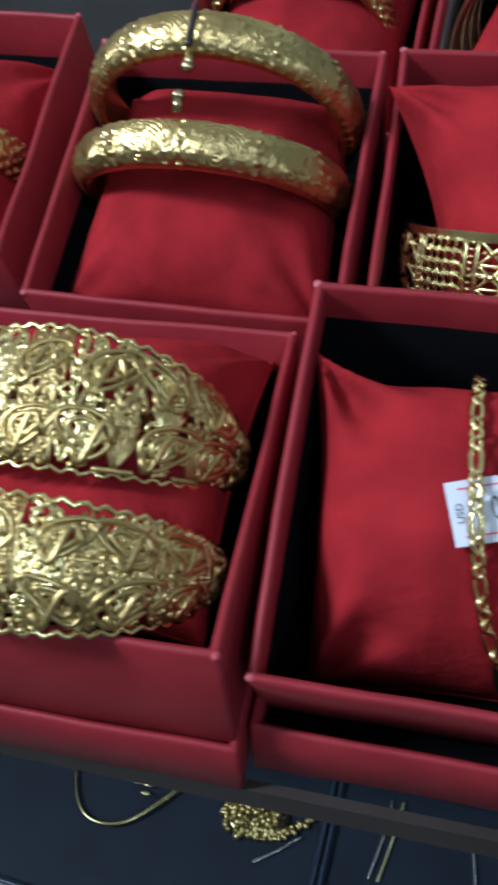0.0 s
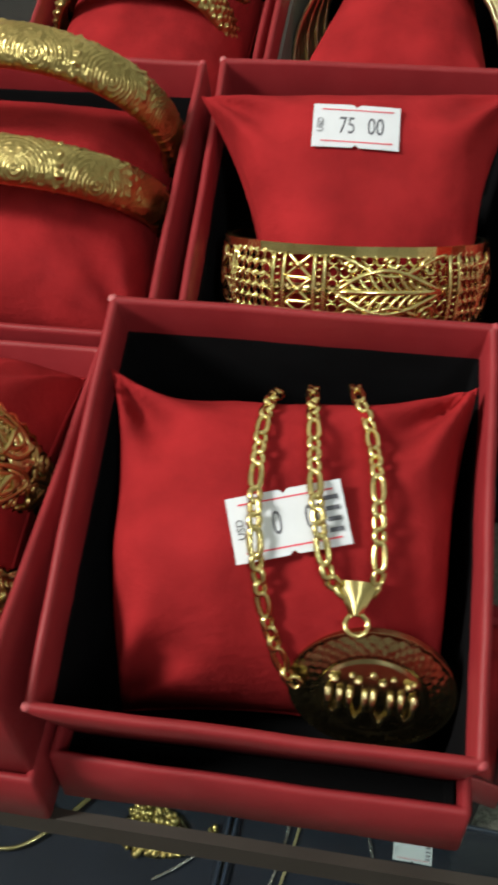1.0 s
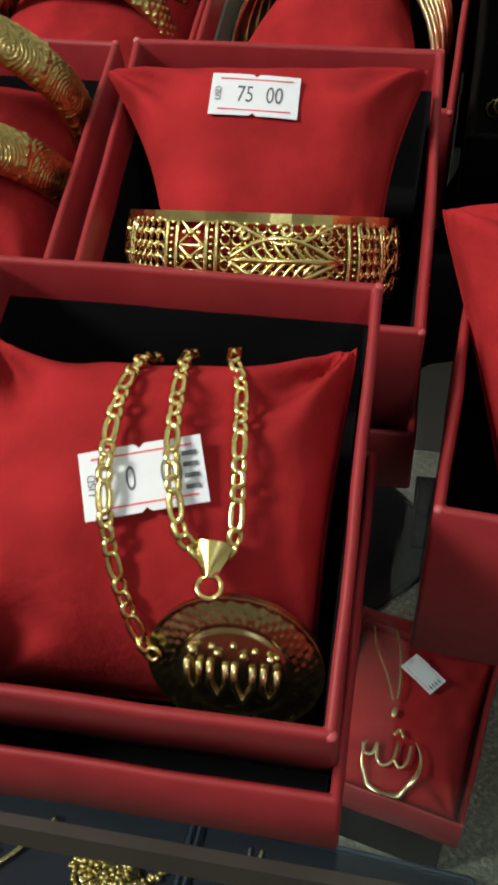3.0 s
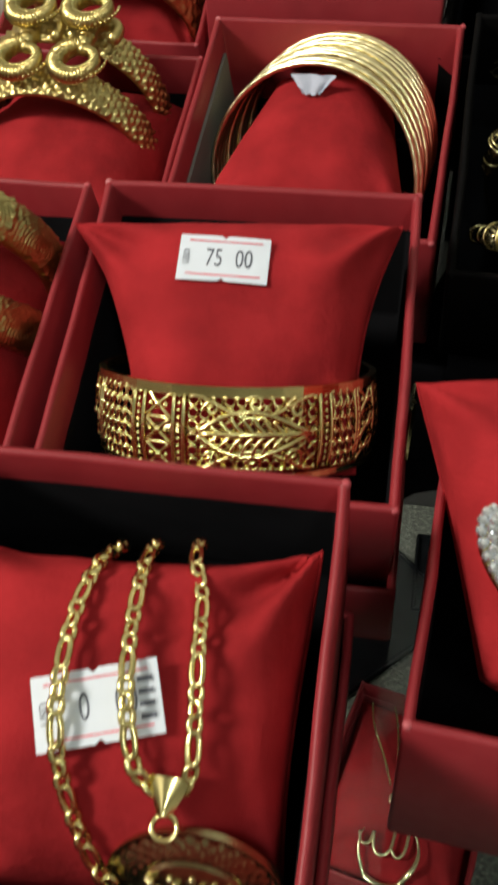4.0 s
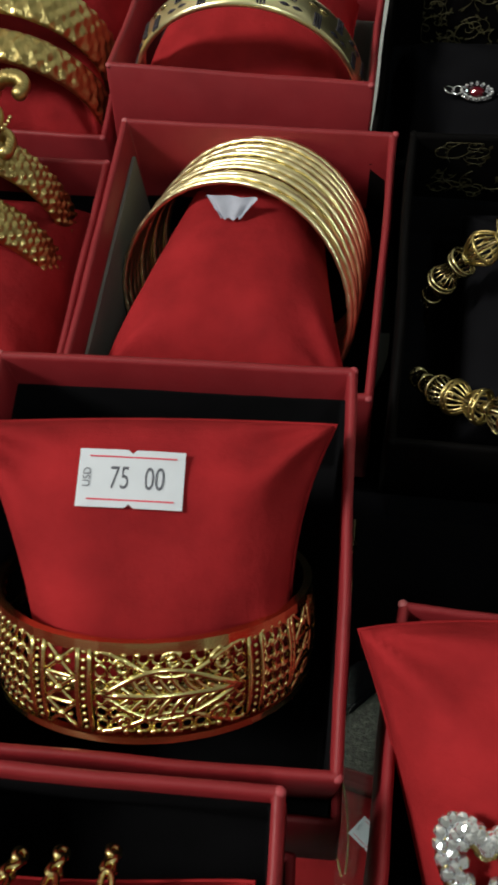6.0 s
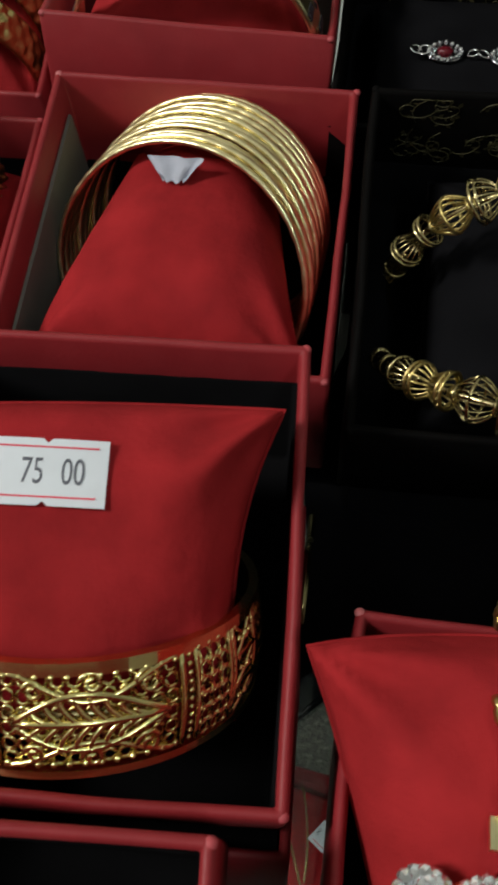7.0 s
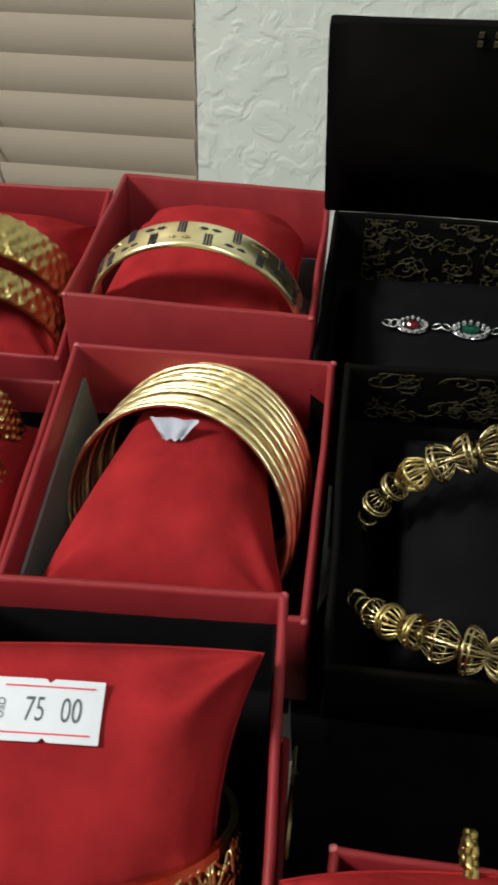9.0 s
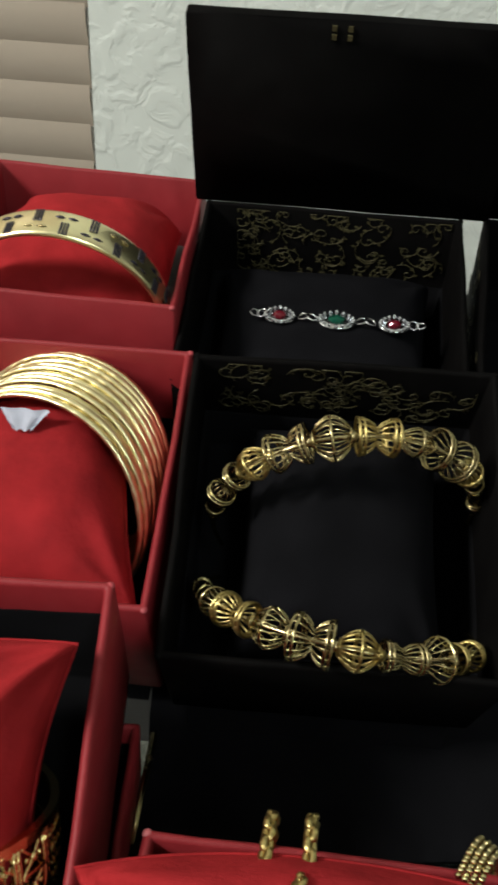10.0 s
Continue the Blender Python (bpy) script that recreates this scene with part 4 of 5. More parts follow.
# cage-bead bangles
def cage_bangle(m, word, r, deg0, deg1, phase):
    th = thing("cage_bangle", m, word, "bangle", "pair of cage-bead bangles")
    core = Shape()
    core.tube([on_ring(r, d, 0) for d in range(-20, 201, 4)], 0.0007, 6)
    part("core_wire", core, GOLD_DARK, th)
    sizes = [0.5, 0.75, 1.1, 0.72, 0.95, 1.15, 1.0, 0.85, 0.75, 0.5]
    step = (deg1 - deg0) / len(sizes)
    for k, size in enumerate(sizes):
        s = Shape()
        d0 = deg0 + step * k + step * 0.06
        span = step * 0.88
        big = 0.0052 * size
        waist = (k + phase) % 2
        for w in range(15):
            a = 2 * math.pi * w / 15
            pts = []
            for i in range(9):
                q = i / 8
                prof = (0.35 + 0.65 * math.sin(math.pi * q)) if waist else (0.4 + 0.6 * abs(math.cos(math.pi * q)) ** 0.7)
                pts.append(on_ring(r + big * prof * math.cos(a), d0 + span * q, big * prof * math.sin(a)))
            s.tube(pts, 0.00026, 4)
        for q in ((0.03, 0.5, 0.97) if waist else (0.02, 0.14, 0.86, 0.98)):
            prof = (0.35 + 0.65 * math.sin(math.pi * q)) if waist else (0.4 + 0.6 * abs(math.cos(math.pi * q)) ** 0.7)
            s.tube([on_ring(r + big * prof * math.cos(g * 0.3491), d0 + span * q, big * prof * math.sin(g * 0.3491)) for g in range(18)], 0.00045, 5, closed=True)
        s.ball(on_ring(r, d0 - step * 0.05, 0), 0.0016 * (0.6 + 0.4 * size), n=8, rings=6)
        tagged(part("cage_bead", s, (GOLD_DARK, GOLD_SATIN)[k % 3 == 1], th), kind="stuff")


cage_bangle(ring_pose(CAGE, 0.0028, 0.0066, -0.0227, -9.2, 7.4), "gold bangle of open wire cage beads, on a black cushion", 0.0378, 4, 176, 0)
cage_bangle(ring_pose(CAGE, 0.0025, -0.0212, -0.0268, 29.2, -8.6), "gold bangle of open wire cage beads, at the box front", 0.0385, 8, 172, 1)


# stone-set bracelet
TINY_CRYSTAL = Shape().ball((0, 0, 0), 0.00078, n=6, rings=4).mesh("crystal", CRYSTAL, False)
CUT_CRYSTAL = Shape().ball((0, 0, 0), 0.0013, (1, 1, 0.8), 7, 4).mesh("crystal", CRYSTAL, False)
br = thing("stone_bracelet", GEM @ pose(0.0045, -0.0005, -0.0128, 0), "silver bracelet with red and green stones ringed by crystals", "bracelet")
for k, (x, mat) in enumerate(((-0.0205, RED_GEM), (0.0, GREEN_GEM), (0.0207, RED_GEM))):
    lx = 0.0062 if k == 1 else 0.0050
    for i in range(16):
        a = 2 * math.pi * i / 16
        stone = new("crystal", TINY_CRYSTAL)
        stone.parent = br
        stone.matrix_basis = pose(x + lx * math.cos(a), 0.0037 * math.sin(a) * (1 - 0.25 * abs(math.cos(a))), 0.0006, 0, 0, i * 23)
    part("stone", Shape().ball((x, 0, 0.0006), 0.0026, (1.25 if k == 1 else 1.0, 0.75, 0.5), 8, 5), mat, br, "faceted coloured stone", smooth=False)
    part("setting", Shape().ball((x, 0, -0.0006), lx + 0.0009, (1, 0.62, 0.12), 16, 6), SILVER, br)
for x in (-0.0295, -0.0270, -0.0120, -0.0088, 0.0088, 0.0122, 0.0275, 0.0300):
    ring = Shape()
    ring.tube([(x + 0.0017 * math.cos(g * 0.524), 0.0015 * math.sin(g * 0.524), 0.0005 + 0.0006 * math.sin(g * 0.524 + x * 900)) for g in range(12)], 0.00042, 5, closed=True)
    part("link", ring, SILVER, br)


# ---------------------------------------------------------------- chains and pendants
def smooth_path(pts, n):
    """Evenly spaced points on a rounded line through pts."""
    pts = [Vector(p) for p in pts]
    fine = []
    for i in range(len(pts) - 1):
        a, b, c, d = pts[max(i - 1, 0)], pts[i], pts[i + 1], pts[min(i + 2, len(pts) - 1)]
        for k in range(20):
            t = k / 20
            fine.append(0.5 * ((2 * b) + (c - a) * t + (2 * a - 5 * b + 4 * c - d) * t * t + (3 * b - a - 3 * c + d) * t ** 3))
    fine.append(pts[-1])
    lens = [0.0]
    for p, q in zip(fine, fine[1:]):
        lens.append(lens[-1] + (q - p).length)
    out, j = [], 0
    for k in range(n):
        want = lens[-1] * k / (n - 1)
        while j < len(lens) - 2 and lens[j + 1] < want:
            j += 1
        f = (want - lens[j]) / max(lens[j + 1] - lens[j], 1e-9)
        out.append(fine[j].lerp(fine[j + 1], f))
    return out, lens[-1]


def link_shape(length, width, wire, n=14):
    s = Shape()
    pts = []
    for k in range(n):
        a = 2 * math.pi * k / n
        c, d = math.cos(a), math.sin(a)
        pts.append((math.copysign(abs(c) ** 0.75, c) * (length / 2 - wire), math.copysign(abs(d) ** 0.75, d) * (width / 2 - wire), 0))
    return s.tube(pts, wire, 6, closed=True, up=(0, 0, 1))


SMALL_LINK = link_shape(0.0040, 0.0034, 0.00066).mesh("link", GOLD)
LONG_LINK = link_shape(0.0068, 0.0034, 0.00066).mesh("long_link", GOLD)
FINE_LINK = link_shape(0.0024, 0.0015, 0.0003, 10).mesh("link", GOLD)


def chain(parent, pts, up, figaro=True, mesh=None, spacing=0.0022, tilt=28):
    path, total = smooth_path(pts, 400)
    pos, k = 0.0, 0
    while True:
        long = figaro and k % 4 == 3
        ln = 0.0052 if long else (spacing if not figaro else 0.0026)
        if pos + ln > total:
            break
        i = int((pos + ln / 2) / total * 399)
        p = path[i]
        t = (path[min(i + 4, 399)] - path[max(i - 4, 0)]).normalized()
        z = (up - t * up.dot(t)).normalized()
        y = z.cross(t)
        m = Matrix((t, y, z)).transposed().to_4x4()
        ob = new("long_link" if long else "link", LONG_LINK if long else (mesh or SMALL_LINK))
        ob.parent = parent
        ob.matrix_basis = Matrix.Translation(p) @ m @ pose(0, 0, 0, (tilt if k % 2 else -tilt) if not long else 8)
        pos += ln
        k += 1


# necklace on the front cushion, in the box's own frame
neck = thing("pendant_necklace", NECK, "gold figaro chain with a round embossed medallion, draped over a cushion", "necklace")
INV = NECK.inverted() @ M_NECK


def on_cushion(x, y, lift=0.0017, c=C_NECK, inv=INV):
    """The top of a cushion above (x, y), in the box's frame."""
    best = None
    u, v = x / c.wb, y / c.L
    for _ in range(12):
        p = inv @ c.at(max(-1, min(1, u)), max(-1, min(1, v)), 1)
        u += (x - p.x) / c.wb * 0.8
        v += (y - p.y) / c.L * 0.8
        best = p
    return Vector((x, y, best.z + lift))


UPV = Vector((0, 0, 1))
drape = lambda *pts: [on_cushion(x, y, 0.0036 if -0.014 < y < 0.008 else 0.0022) for x, y in pts]
chain(neck, [Vector((-0.0030, 0.0310, -0.014)), Vector((-0.0036, 0.0275, -0.0085))] + drape((-0.0039, 0.0235), (-0.0043, 0.0150), (-0.0040, 0.0050), (-0.0032, -0.0055), (-0.0018, -0.0138), (0.0008, -0.0223)) + [Vector((0.0050, -0.0300, -0.0140)), Vector((0.0090, -0.0325, -0.0170))], UPV)
chain(neck, [Vector((0.0042, 0.0320, -0.013)), Vector((0.0045, 0.0285, -0.0075))] + drape((0.0048, 0.0245), (0.0058, 0.0165), (0.0070, 0.0060), (0.0085, -0.0030), (0.0112, -0.0130), (0.0140, -0.0155), (0.0165, -0.0170)), UPV)
chain(neck, [Vector((0.0132, 0.0330, -0.013)), Vector((0.0136, 0.0295, -0.0070))] + drape((0.0145, 0.0255), (0.0172, 0.0180), (0.0192, 0.0060), (0.0203, -0.0040), (0.0209, -0.0122), (0.0200, -0.0150), (0.0180, -0.0168)), UPV)
bail = Shape()
b0 = on_cushion(0.0172, -0.0140, 0.0022)
bail.grid(9, 9, lambda i, j: b0 + Vector(((j / 8 - 0.5) * 0.0080 * (1 - 0.75 * i / 8), -0.0062 * i / 8, 0.0012 * math.sin(math.pi * j / 8) - 0.0009 * i / 8)))
bail.grid(9, 9, lambda i, j: b0 + Vector(((0.5 - j / 8) * 0.0080 * (1 - 0.75 * i / 8), -0.0062 * i / 8, 0.0012 * math.sin(math.pi * j / 8) - 0.0009 * i / 8 - 0.0007)))
part("bail", bail, GOLD, neck, "smooth wedge-shaped bail")
r0 = b0 + Vector((0.0004, -0.0078, -0.0012))
part("jump_ring", Shape().tube([r0 + Vector((0.0022 * math.cos(g * 0.45), 0.0021 * math.sin(g * 0.45), 0)) for g in range(14)], 0.00055, 6, closed=True), GOLD, neck)


def medallion():
    """A round embossed disc hanging down the cushion's front."""
    m = NECK.inverted() @ (pose(0.0280, 0.1032, 0.1532, 0, 0, 6) @ pose(0, 0, 0, 74, 0, 0))
    med = Shape()
    R, n, rows = 0.0168, 96, 40

    def place(i, j):
        a, q = 2 * math.pi * j / n, i / (rows - 1)
        x, y = R * q * math.cos(a), R * q * math.sin(a) * 0.96
        z = 0.0030 * (1 - q * q)
        if q > 0.66 and q < 0.97:
            z += 0.00022 * math.sin(a * 34 + q * 40) + 0.00022 * math.sin(a * 34 - q * 40)
        if 0.60 < q < 0.66:
            z -= 0.0004
        if q > 0.95:
            z += 0.0005
        return (x, y, z)
    med.grid(rows, n, place, closed_u=True)
    med.grid(2, n, lambda i, j: (R * math.cos(2 * math.pi * j / n), R * 0.96 * math.sin(2 * math.pi * j / n), 0.0005 - 0.0014 * i), closed_u=True)
    med.add([(R * math.cos(2 * math.pi * j / n), -R * 0.96 * math.sin(2 * math.pi * j / n), -0.0009) for j in range(n)], [tuple(range(n))])
    ob = part("medallion", med, GOLD_DARK, neck, "round aged-gold medallion", m=m)
    relief = Shape()
    for x, w in ((-0.0074, 0.9), (-0.0028, 1.2), (0.0020, 1.35), (0.0070, 1.0)):
        relief.tube([(x - 0.0012 * w, 0.0030, 0.0030), (x - 0.0014 * w, -0.002, 0.0034), (x, -0.0046 * w, 0.0030), (x + 0.0014 * w, -0.002, 0.0034), (x + 0.0012 * w, 0.0028, 0.0030)], 0.00075, 6)
        relief.ball((x, 0.0050, 0.0029), 0.0011, n=7, rings=5)
    for x in (-0.008, -0.004, 0.0, 0.004, 0.008):
        relief.ball((x, 0.0066 - abs(x) * 0.18, 0.0024), 0.0009, n=7, rings=5)
    relief.tube([(-0.0016, -0.0085, 0.0018), (0.0016, -0.0085, 0.0018)], 0.0005, 6)
    part("relief", relief, GOLD_DARK, ob, "raised ornamental relief")


medallion()


# price labels
def flat_text(body, size, m, parent, name="printed_text"):
    cu = bpy.data.curves.new(name, "FONT")
    cu.body, cu.size, cu.align_x, cu.align_y = body, size, "CENTER", "CENTER"
    cu.materials.append(LABEL_INK)
    ob = new(name, cu)
    ob.parent = parent
    ob.matrix_basis = m
    return ob


def price_label(m, w, h, label, main, bars=False):
    th = thing("price_label", m, label, "price label", "price labels")
    s = Shape()
    cols = 24

    def edge(j, top):
        x = -w / 2 + w * j / cols
        notch = 0.0008 * max(0.0, 1 - abs(x) / 0.0009)
        return Vector((x, (h / 2 - notch) * (1 if top else -1), -0.00030 * (2 * x / w) ** 2))
    for lift in (0, 1):
        s.grid(2, cols + 1, lambda i, j: edge(j if lift else cols - j, i == 1) + Vector((0, 0, 0.00015 * lift)))
    part("paper", s, LABEL_WHITE, th, "white paper with notched edges", smooth=False)
    for y in (h * 0.37, -h * 0.37):
        part("red_line", Shape().block(-w * 0.40, w * 0.42, y - 0.00016, y + 0.00016, 0.00018, 0.00022), LABEL_RED, th, "thin red printed line", smooth=False)
    flat_text("USD", 0.0021, pose(-w * 0.41, 0, 0.0002, 0, 0, 90), th)
    for body, x in main:
        flat_text(body, 0.0066, pose(x, -0.0001, 0.0002) @ Matrix.Diagonal((0.62, 1, 1, 1)), th)
    if bars:
        for k in range(4):
            part("printed_bar", Shape().block(w * 0.33, w * 0.45, -0.0036 + 0.0021 * k, -0.0027 + 0.0021 * k, 0.00018, 0.00022), LABEL_INK, th, smooth=False)
    return th


def label_frame(tl, tr, bl, lift):
    x = (tr - tl).normalized()
    y0 = (tl - bl)
    y = (y0 - x * y0.dot(x)).normalized()
    z = x.cross(y)
    return Matrix.Translation((tr + bl) / 2 + z * lift) @ Matrix((x, y, z)).transposed().to_4x4()


W_INV = WIDE.inverted() @ M_WIDE
wa, wb, wc = (on_cushion(x, y, 0.0014, C_WIDE, W_INV) for x, y in ((-0.0134, 0.0126), (0.0080, 0.0133), (-0.0126, 0.0012)))
price_label(WIDE @ label_frame(wa, wb, wc, 0.0), 0.0210, 0.0119, "white price label reading 75 00, stuck on a red cushion", (("75", -0.0022), ("00", 0.0047)))
na, nb, nc = (Vector(p) for p in ((-0.0094, -0.0018, 0.0046), (0.0122, 0.0049, 0.0044), (-0.0060, -0.0137, 0.0028)))
price_label(NECK @ label_frame(na, nb, nc, 0.0), 0.0225, 0.0128, "white price label under the necklace chains", (("0", -0.0022), ("00", 0.0052)), True)

# crystal heart pendant on its cushion
heart = thing("heart_pendant", HEART, "gold heart pendant set with clear crystals, on a thick chain", "pendant")
HINV = HEART.inverted() @ M_HEART
oc = lambda x, y, lift: on_cushion(x, y, lift, C_HEART, HINV)
for k, (cx, cy, size) in enumerate(((-0.0255, -0.0118, 0.0078), (-0.0125, -0.0155, 0.0105))):
    g0 = Shape()
    level = oc(cx + 0.3 * size, cy, 0.0034).z
    slope = (oc(-0.0125, -0.0080, 0).z - oc(-0.0125, -0.0200, 0).z) / 0.0120
    loop = []
    for i in range(44 if k else 34):
        a = 2 * math.pi * i / (44 if k else 34)
        hx = size * (0.80 * math.sin(a) ** 3 + 0.18 * math.sin(a))
        hy = size * (0.78 * math.cos(a) - 0.30 * math.cos(2 * a) - 0.12 * math.cos(3 * a))
        loop.append(Vector((cx + hx, cy + hy, level + slope * hy)))
    middle = sum(loop, Vector()) / len(loop)
    inward = lambda p, f: Vector((middle.x + (p.x - middle.x) * f, middle.y + (p.y - middle.y) * f, p.z))
    places = [p + Vector((0, 0, 0.0013)) for p in loop] + [inward(p.lerp(q, 0.5), 0.74) + Vector((0, 0, 0.0017)) for p, q in zip(loop, loop[1:] + loop[:1])]
    places += [inward(p, 0.52) + Vector((0, 0, 0.0012)) for p in loop[::2]]
    for i, p in enumerate(places):
        stone = new("crystal", CUT_CRYSTAL)
        stone.parent = heart
        stone.matrix_basis = Matrix.Translation(p) @ pose(0, 0, 0, 11 * math.sin(i * 2.3), 13 * math.cos(i * 1.7), 31 * i)
    g0.tube([inward(p, 0.80) - Vector((0, 0, 0.0004)) for p in loop], 0.0022, 7, closed=True, flat=0.6, up=(0, 0, 1))
    part("setting", g0, GOLD, heart)
plate = Shape().block(-0.0215, -0.0175, -0.003, 0.0015, 0, 0.0012, Matrix.Translation(Vector((0, 0, oc(-0.02, -0.001, 0.0012).z))))
part("bail", plate, GOLD_PALE, heart, "plain gold bail plate", smooth=False)
ROPE = link_shape(0.0042, 0.0033, 0.0008, 12).mesh("link", GOLD_SATIN)
chain(heart, [Vector((-0.0155, 0.0450, 0.000)), Vector((-0.0160, 0.0430, 0.0130))] + [oc(x, y, 0.0020) for x, y in ((-0.0170, 0.0290), (-0.0200, 0.0250), (-0.0205, 0.0150), (-0.0185, 0.0080), (-0.0195, 0.0020))], UPV, False, ROPE, 0.0025, 42)
chain(heart, [Vector((-0.0075, 0.0450, 0.000)), Vector((-0.0082, 0.0430, 0.0140))] + [oc(x, y, 0.0020) for x, y in ((-0.0085, 0.0290), (-0.0100, 0.0250), (-0.0120, 0.0150), (-0.0150, 0.0060), (-0.0175, 0.0020))], UPV, False, ROPE, 0.0025, 42)

# mesh chain lying over the back of the heart box
s = Shape()
path, _ = smooth_path([(0.1205, 0.2160, 0.1880), (0.1235, 0.2215, 0.1900), (0.1265, 0.2260, 0.1830), (0.1300, 0.2330, 0.1450), (0.1310, 0.2380, 0.1210)], 90)
for i, p in enumerate(path):
    for k in range(4):
        s.ball(p + Vector((0.0011 * (k - 1.5), -0.0008 * (k - 1.5), 0.0003 * ((i + k) % 2))), 0.00075, n=6, rings=4)
solo("mesh_chain", s, GOLD_DARK, Matrix(), "woven gold mesh chain hanging over the box back", "chain")

# black sheet added on the glass to darken the gaps round the black boxes
cl = Shape()
cl.grid(24, 24, lambda i, j: (0.0400 + 0.21 * j / 23 + 0.004 * math.sin(i * 0.7) * (1 if j == 0 else 0), 0.2330 + 0.31 * i / 23 + 0.05 * (j / 23) ** 0.5 * (1 - i / 23), GLASS_Z + 0.0006 + 0.0004 * noise.noise(Vector((i * 0.6, j * 0.6, 4)))))
solo("display_cloth", cl, BLACK_VELVET, Matrix(), "black sheet added on the glass to darken the gaps between boxes", "cloth")
st = Shape().tube([(0.0420, 0.2920, GLASS_Z + 0.0026), (0.0440, 0.2550, GLASS_Z + 0.0026)], 0.0011, 6)
solo("gold_stick_pin", st, GOLD_DARK, Matrix(), "thin gold pin lying on the glass", "pin")

# ---------------------------------------------------------------- inside the showcase
SHELF = -0.2297
low = rim_pose(0.0613, 0.2835, -0.1521, -6.2, -5.4)
gift_box(low, "small red gift box on the shelf below, holding a crescent necklace", 21.0, RED_PAPER, 0.01, RED_PAPER, 0.085, 0.117, 0.022)
riser_low = Shape().block(-0.036, 0.036, -0.05, 0.05, SHELF, -0.1805)
solo("display_step", riser_low, BLACK_VELVET, pose(0.0613, 0.2835, 0, 0, 0, -6.2), "black step inside the showcase", "display step", "display steps", smooth=False)
C_LOW = Cushion(0.0385, 0.0385, 0.0530, 0.014, 22.0, concave=0.07, fold=0.0012)
M_LOW = low @ pose(0, 0, -0.0120)
cushion(C_LOW, M_LOW, "flat red cushion in a box inside the showcase")
cres = thing("crescent_necklace", low, "thin gold chain with a crescent pendant on a red cushion", "necklace")
LINV = low.inverted() @ M_LOW
ol = lambda x, y, lift=0.0030: on_cushion(x, y, lift + 0.0030, C_LOW, LINV)
to_low = lambda x, y: (low.inverted() @ Vector((x, y, -0.147))).xy
for line in (((0.0345, 0.3350), (0.0385, 0.3150), (0.0475, 0.2930), (0.0535, 0.2770)), ((0.0475, 0.3340), (0.0515, 0.3160), (0.0545, 0.2950), (0.0550, 0.2780))):
    chain(cres, [ol(*to_low(*p)) for p in line], UPV, False, FINE_LINK, 0.0018, 40)
s = Shape()
cc = to_low(0.0575, 0.2460)
moon = []
for i in range(25):
    a = radians(-200 + 10.5 * i)
    moon.append(ol(cc[0] + 0.0150 * math.cos(a), cc[1] + 0.0150 * math.sin(a)))
s.tube(moon, [0.0004 + 0.0015 * math.sin(math.pi * i / 24) ** 2 for i in range(25)], 7, flat=0.6, up=(0, 0, 1))
part("crescent", s, GOLD_PALE, cres)
s = Shape()
for pts in (((-0.016, 0.004), (-0.014, -0.001), (-0.010, 0.000), (-0.009, 0.006)), ((-0.009, 0.006), (-0.007, -0.002), (-0.003, -0.004), (0.001, 0.000), (0.001, 0.010)), ((0.001, 0.001), (0.005, -0.003), (0.008, 0.001), (0.008, 0.010)), ((-0.002, 0.013), (0.000, 0.017), (0.003, 0.013))):
    s.tube(smooth_path([ol(cc[0] + x, cc[1] + y, 0.0014) for x, y in pts], 12)[0], 0.0009, 6)
part("ornament", s, GOLD_PALE, cres, "curled ornament inside the crescent")
part("bail", Shape().ball(ol(*to_low(0.0548, 0.2720), 0.0015), 0.0022, (0.7, 1.5, 0.6), 8, 6), GOLD_PALE, cres)
lp = low @ pose(*ol(*to_low(0.0665, 0.3010), 0.003), 4, 6, -28)
price_label(lp, 0.0220, 0.0130, "small white price label beside the crescent necklace", (), True)

# trays and pieces on the shelf
for x0, y0_, x1, y1_, yaw, word in ((-0.30, 0.105, -0.045, 0.262, 2, "navy velvet display tray on the shelf"), (-0.040, 0.105, 0.115, 0.226, 2, "dark display tray near the front glass")):
    w, d = x1 - x0, y1_ - y0_
    th = thing("display_tray", pose((x0 + x1) / 2, (y0_ + y1_) / 2, SHELF + 0.0062, 0, 0, yaw), word, "tray", "display trays")
    part("body", tray_shell(w / 2, d / 2, 0.006, 0.003, x0), NAVY, th)
    part("edge", Shape().tube(rounded(w / 2, d / 2, 0.004, 0.0006, side=4), 0.0013, 6, closed=True), NAVY_EDGE, th, "lighter blue-grey edge")
# Two black trays added so the shelf's far side stays dark through the glass.
th = thing("display_tray", pose(-0.002, 0.452, SHELF + 0.0062, 0, 0, 52), "black velvet tray added to darken the back of the shelf", "tray", "display trays")
part("body", tray_shell(0.06, 0.06, 0.006, 0.003, 3.0), BLACK_VELVET, th)
th = thing("display_tray", pose(0.150, 0.500, SHELF + 0.0062, 0, 0, 5), "long black velvet tray added to darken the shelf along the back panel", "tray", "display trays")
part("body", tray_shell(0.11, 0.036, 0.006, 0.003, 4.0), BLACK_VELVET, th)
TOP = SHELF + 0.0034
brooch = thing("beaded_brooch", pose(-0.0855, 0.182, TOP), "gold brooch of crowded beads on a navy tray", "brooch")
rb = random.Random(8)
s = Shape()
for i in range(150):
    a, q = rb.uniform(0, 6.28), rb.random() ** 0.5
    s.ball((-0.004 + 0.017 * q * math.cos(a), 0.016 * q * math.sin(a), 0.003 + 0.003 * (1 - q)), rb.uniform(0.0012, 0.0026), n=7, rings=5)
for i in range(50):
    a = i / 50
    s.ball((0.008 + 0.026 * a, -0.010 + 0.020 * a * a + 0.003 * rb.uniform(-1, 1), 0.003), rb.uniform(0.0012, 0.0022), n=7, rings=5)
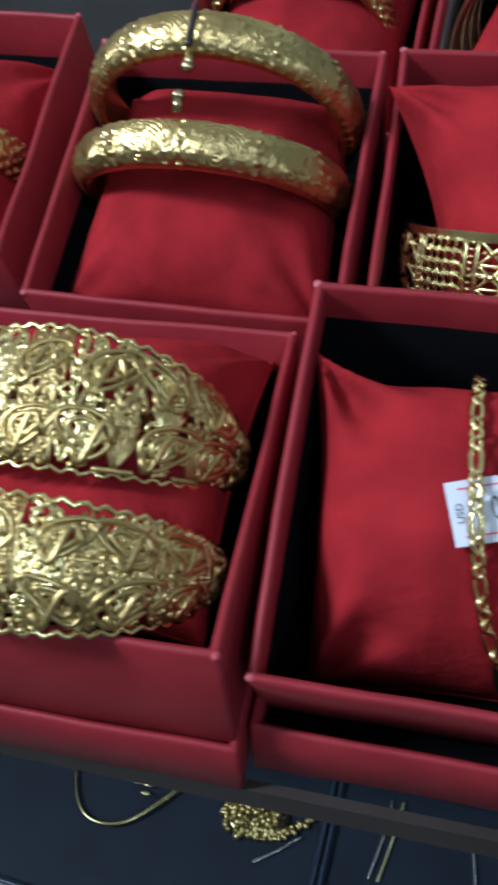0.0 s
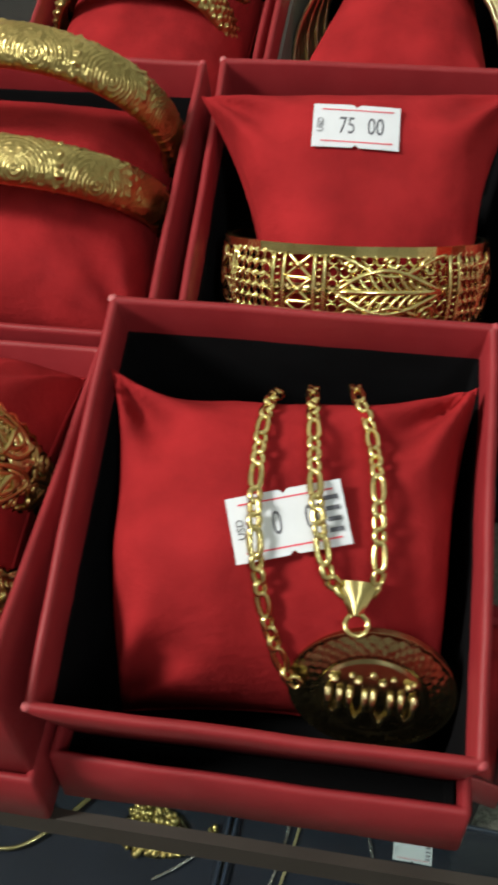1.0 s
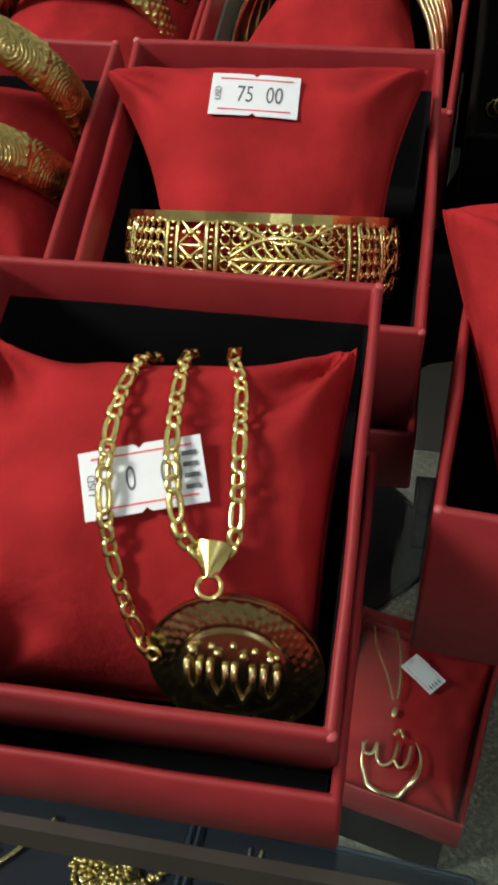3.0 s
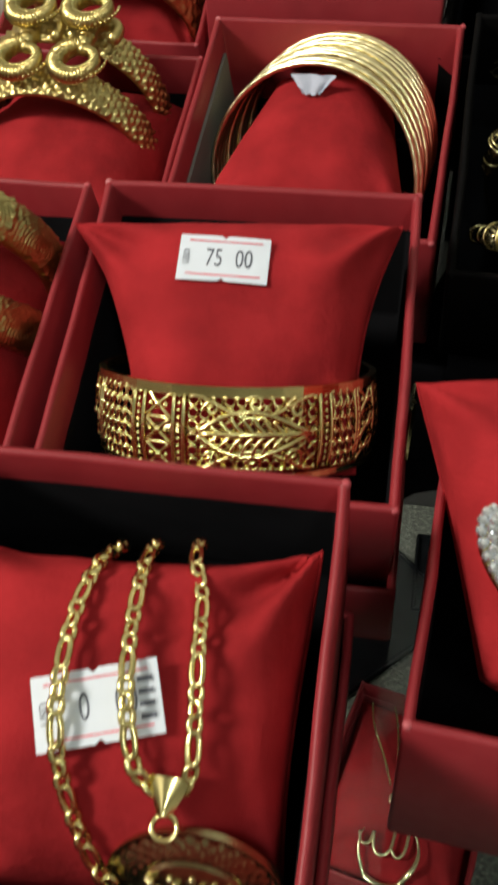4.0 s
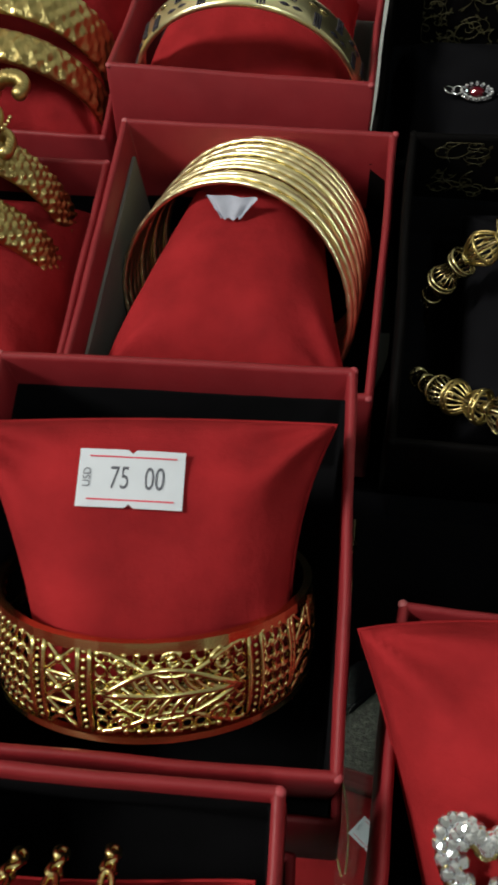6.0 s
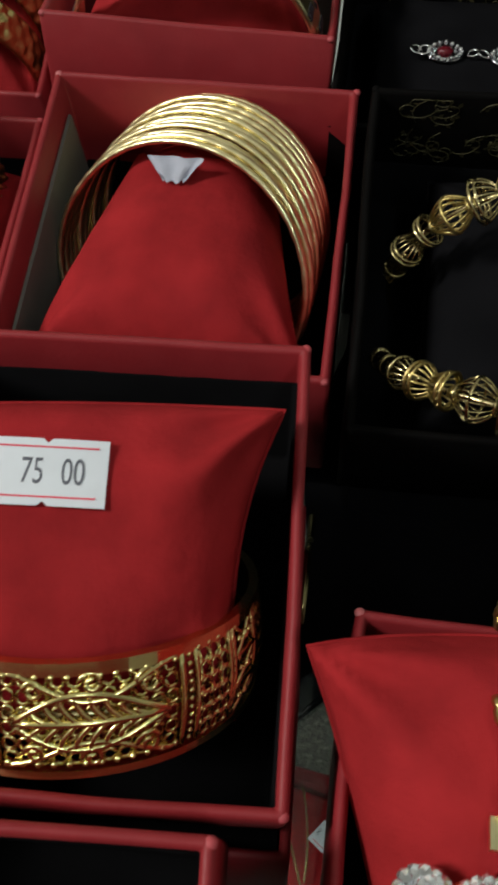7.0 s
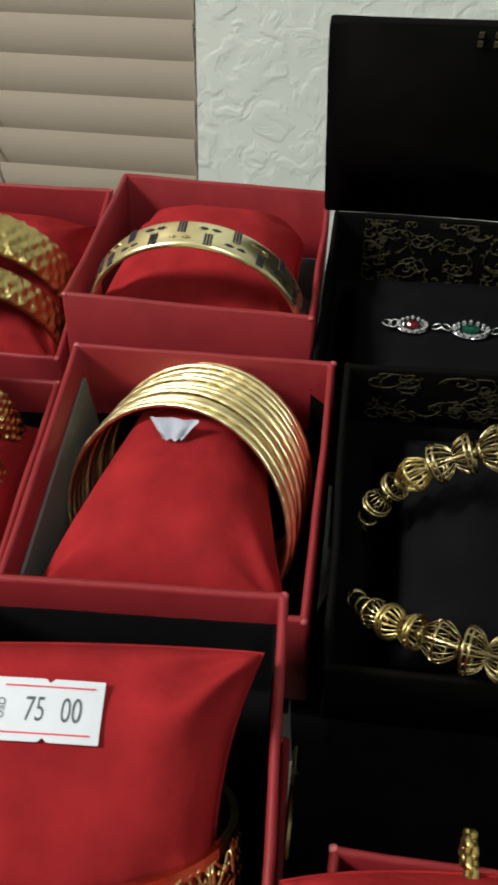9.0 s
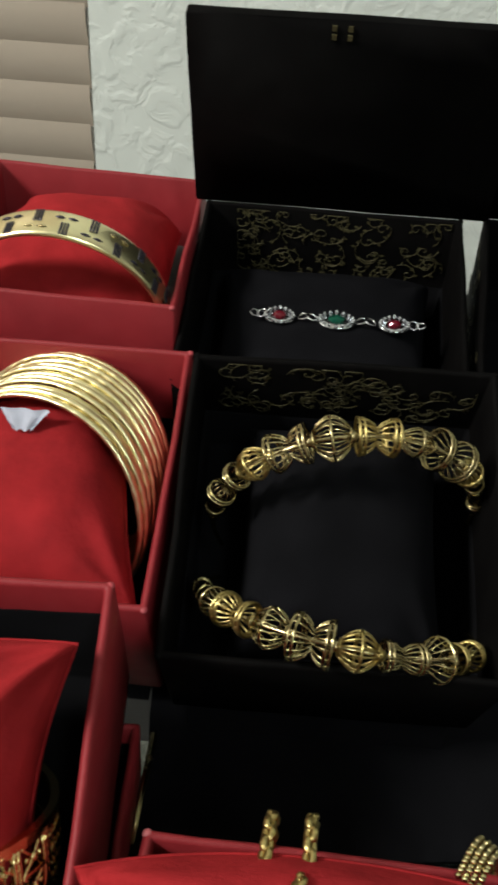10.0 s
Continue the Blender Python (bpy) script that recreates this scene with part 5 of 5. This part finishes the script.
part("beads", s, GOLD_SATIN, brooch)
part("back_plate", Shape().ball((0.0, 0, 0.0015), 0.019, (1.1, 0.8, 0.08), 16, 6), GOLD_DARK, brooch)
pin = thing("wire_bangle", pose(-0.168, 0.185, TOP), "gold wire bangle with a leafy sprig on a navy tray", "bangle")
hoop_pts, _ = smooth_path([(-0.014, 0.014, 0.003), (-0.030, 0.006, 0.003), (-0.031, -0.014, 0.003), (-0.016, -0.033, 0.003), (0.006, -0.032, 0.003), (0.026, -0.012, 0.003), (0.044, 0.016, 0.003)], 60)
part("hoop", Shape().tube(hoop_pts, [0.0006 + 0.0016 * i / 59 for i in range(60)], 7), GOLD_DARK, pin)
s = Shape()
for i in range(26):
    a = i / 26
    p = Vector((-0.012 + 0.030 * a, 0.012 - 0.022 * a, 0.004)) + Vector((rb.uniform(-1, 1), rb.uniform(-1, 1), 0.3)) * 0.0035
    s.ball(p, 0.0024, (1.3, 0.6, 0.4), 7, 5)
part("sprig", s, GOLD_DARK, pin, "small leafy sprig")
for line, mat, word in ((((-0.0107, 0.2140, TOP + 0.002), (-0.0110, 0.1950, TOP + 0.002), (-0.0150, 0.1650, TOP + 0.002)), SILVER, "fine silver chain in the display tray"), (((-0.0040, 0.2140, TOP + 0.002), (-0.0060, 0.1900, TOP + 0.002), (-0.0095, 0.1650, TOP + 0.002)), GOLD_PALE, "fine pale gold chain in the display tray"), (((0.0340, 0.2120, TOP + 0.002), (0.0400, 0.1950, TOP + 0.002), (0.0450, 0.1700, TOP + 0.002)), SILVER, "fine silver chain in the display tray"), (((-0.0800, 0.1560, TOP + 0.002), (-0.0700, 0.1640, TOP + 0.002), (-0.0560, 0.1780, TOP + 0.002)), SILVER, "fine silver chain in the display tray")):
    th = thing("fine_chain", Matrix(), word, "chain", "chains in the showcase")
    chain(th, line, UPV, False, link_shape(0.0032, 0.0022, 0.0005, 10).mesh("link", mat), 0.0024, 40)
price_label(pose(0.061, 0.207, TOP + 0.0012, 0, 0, 4), 0.022, 0.012, "white price label on the display tray", (), True)
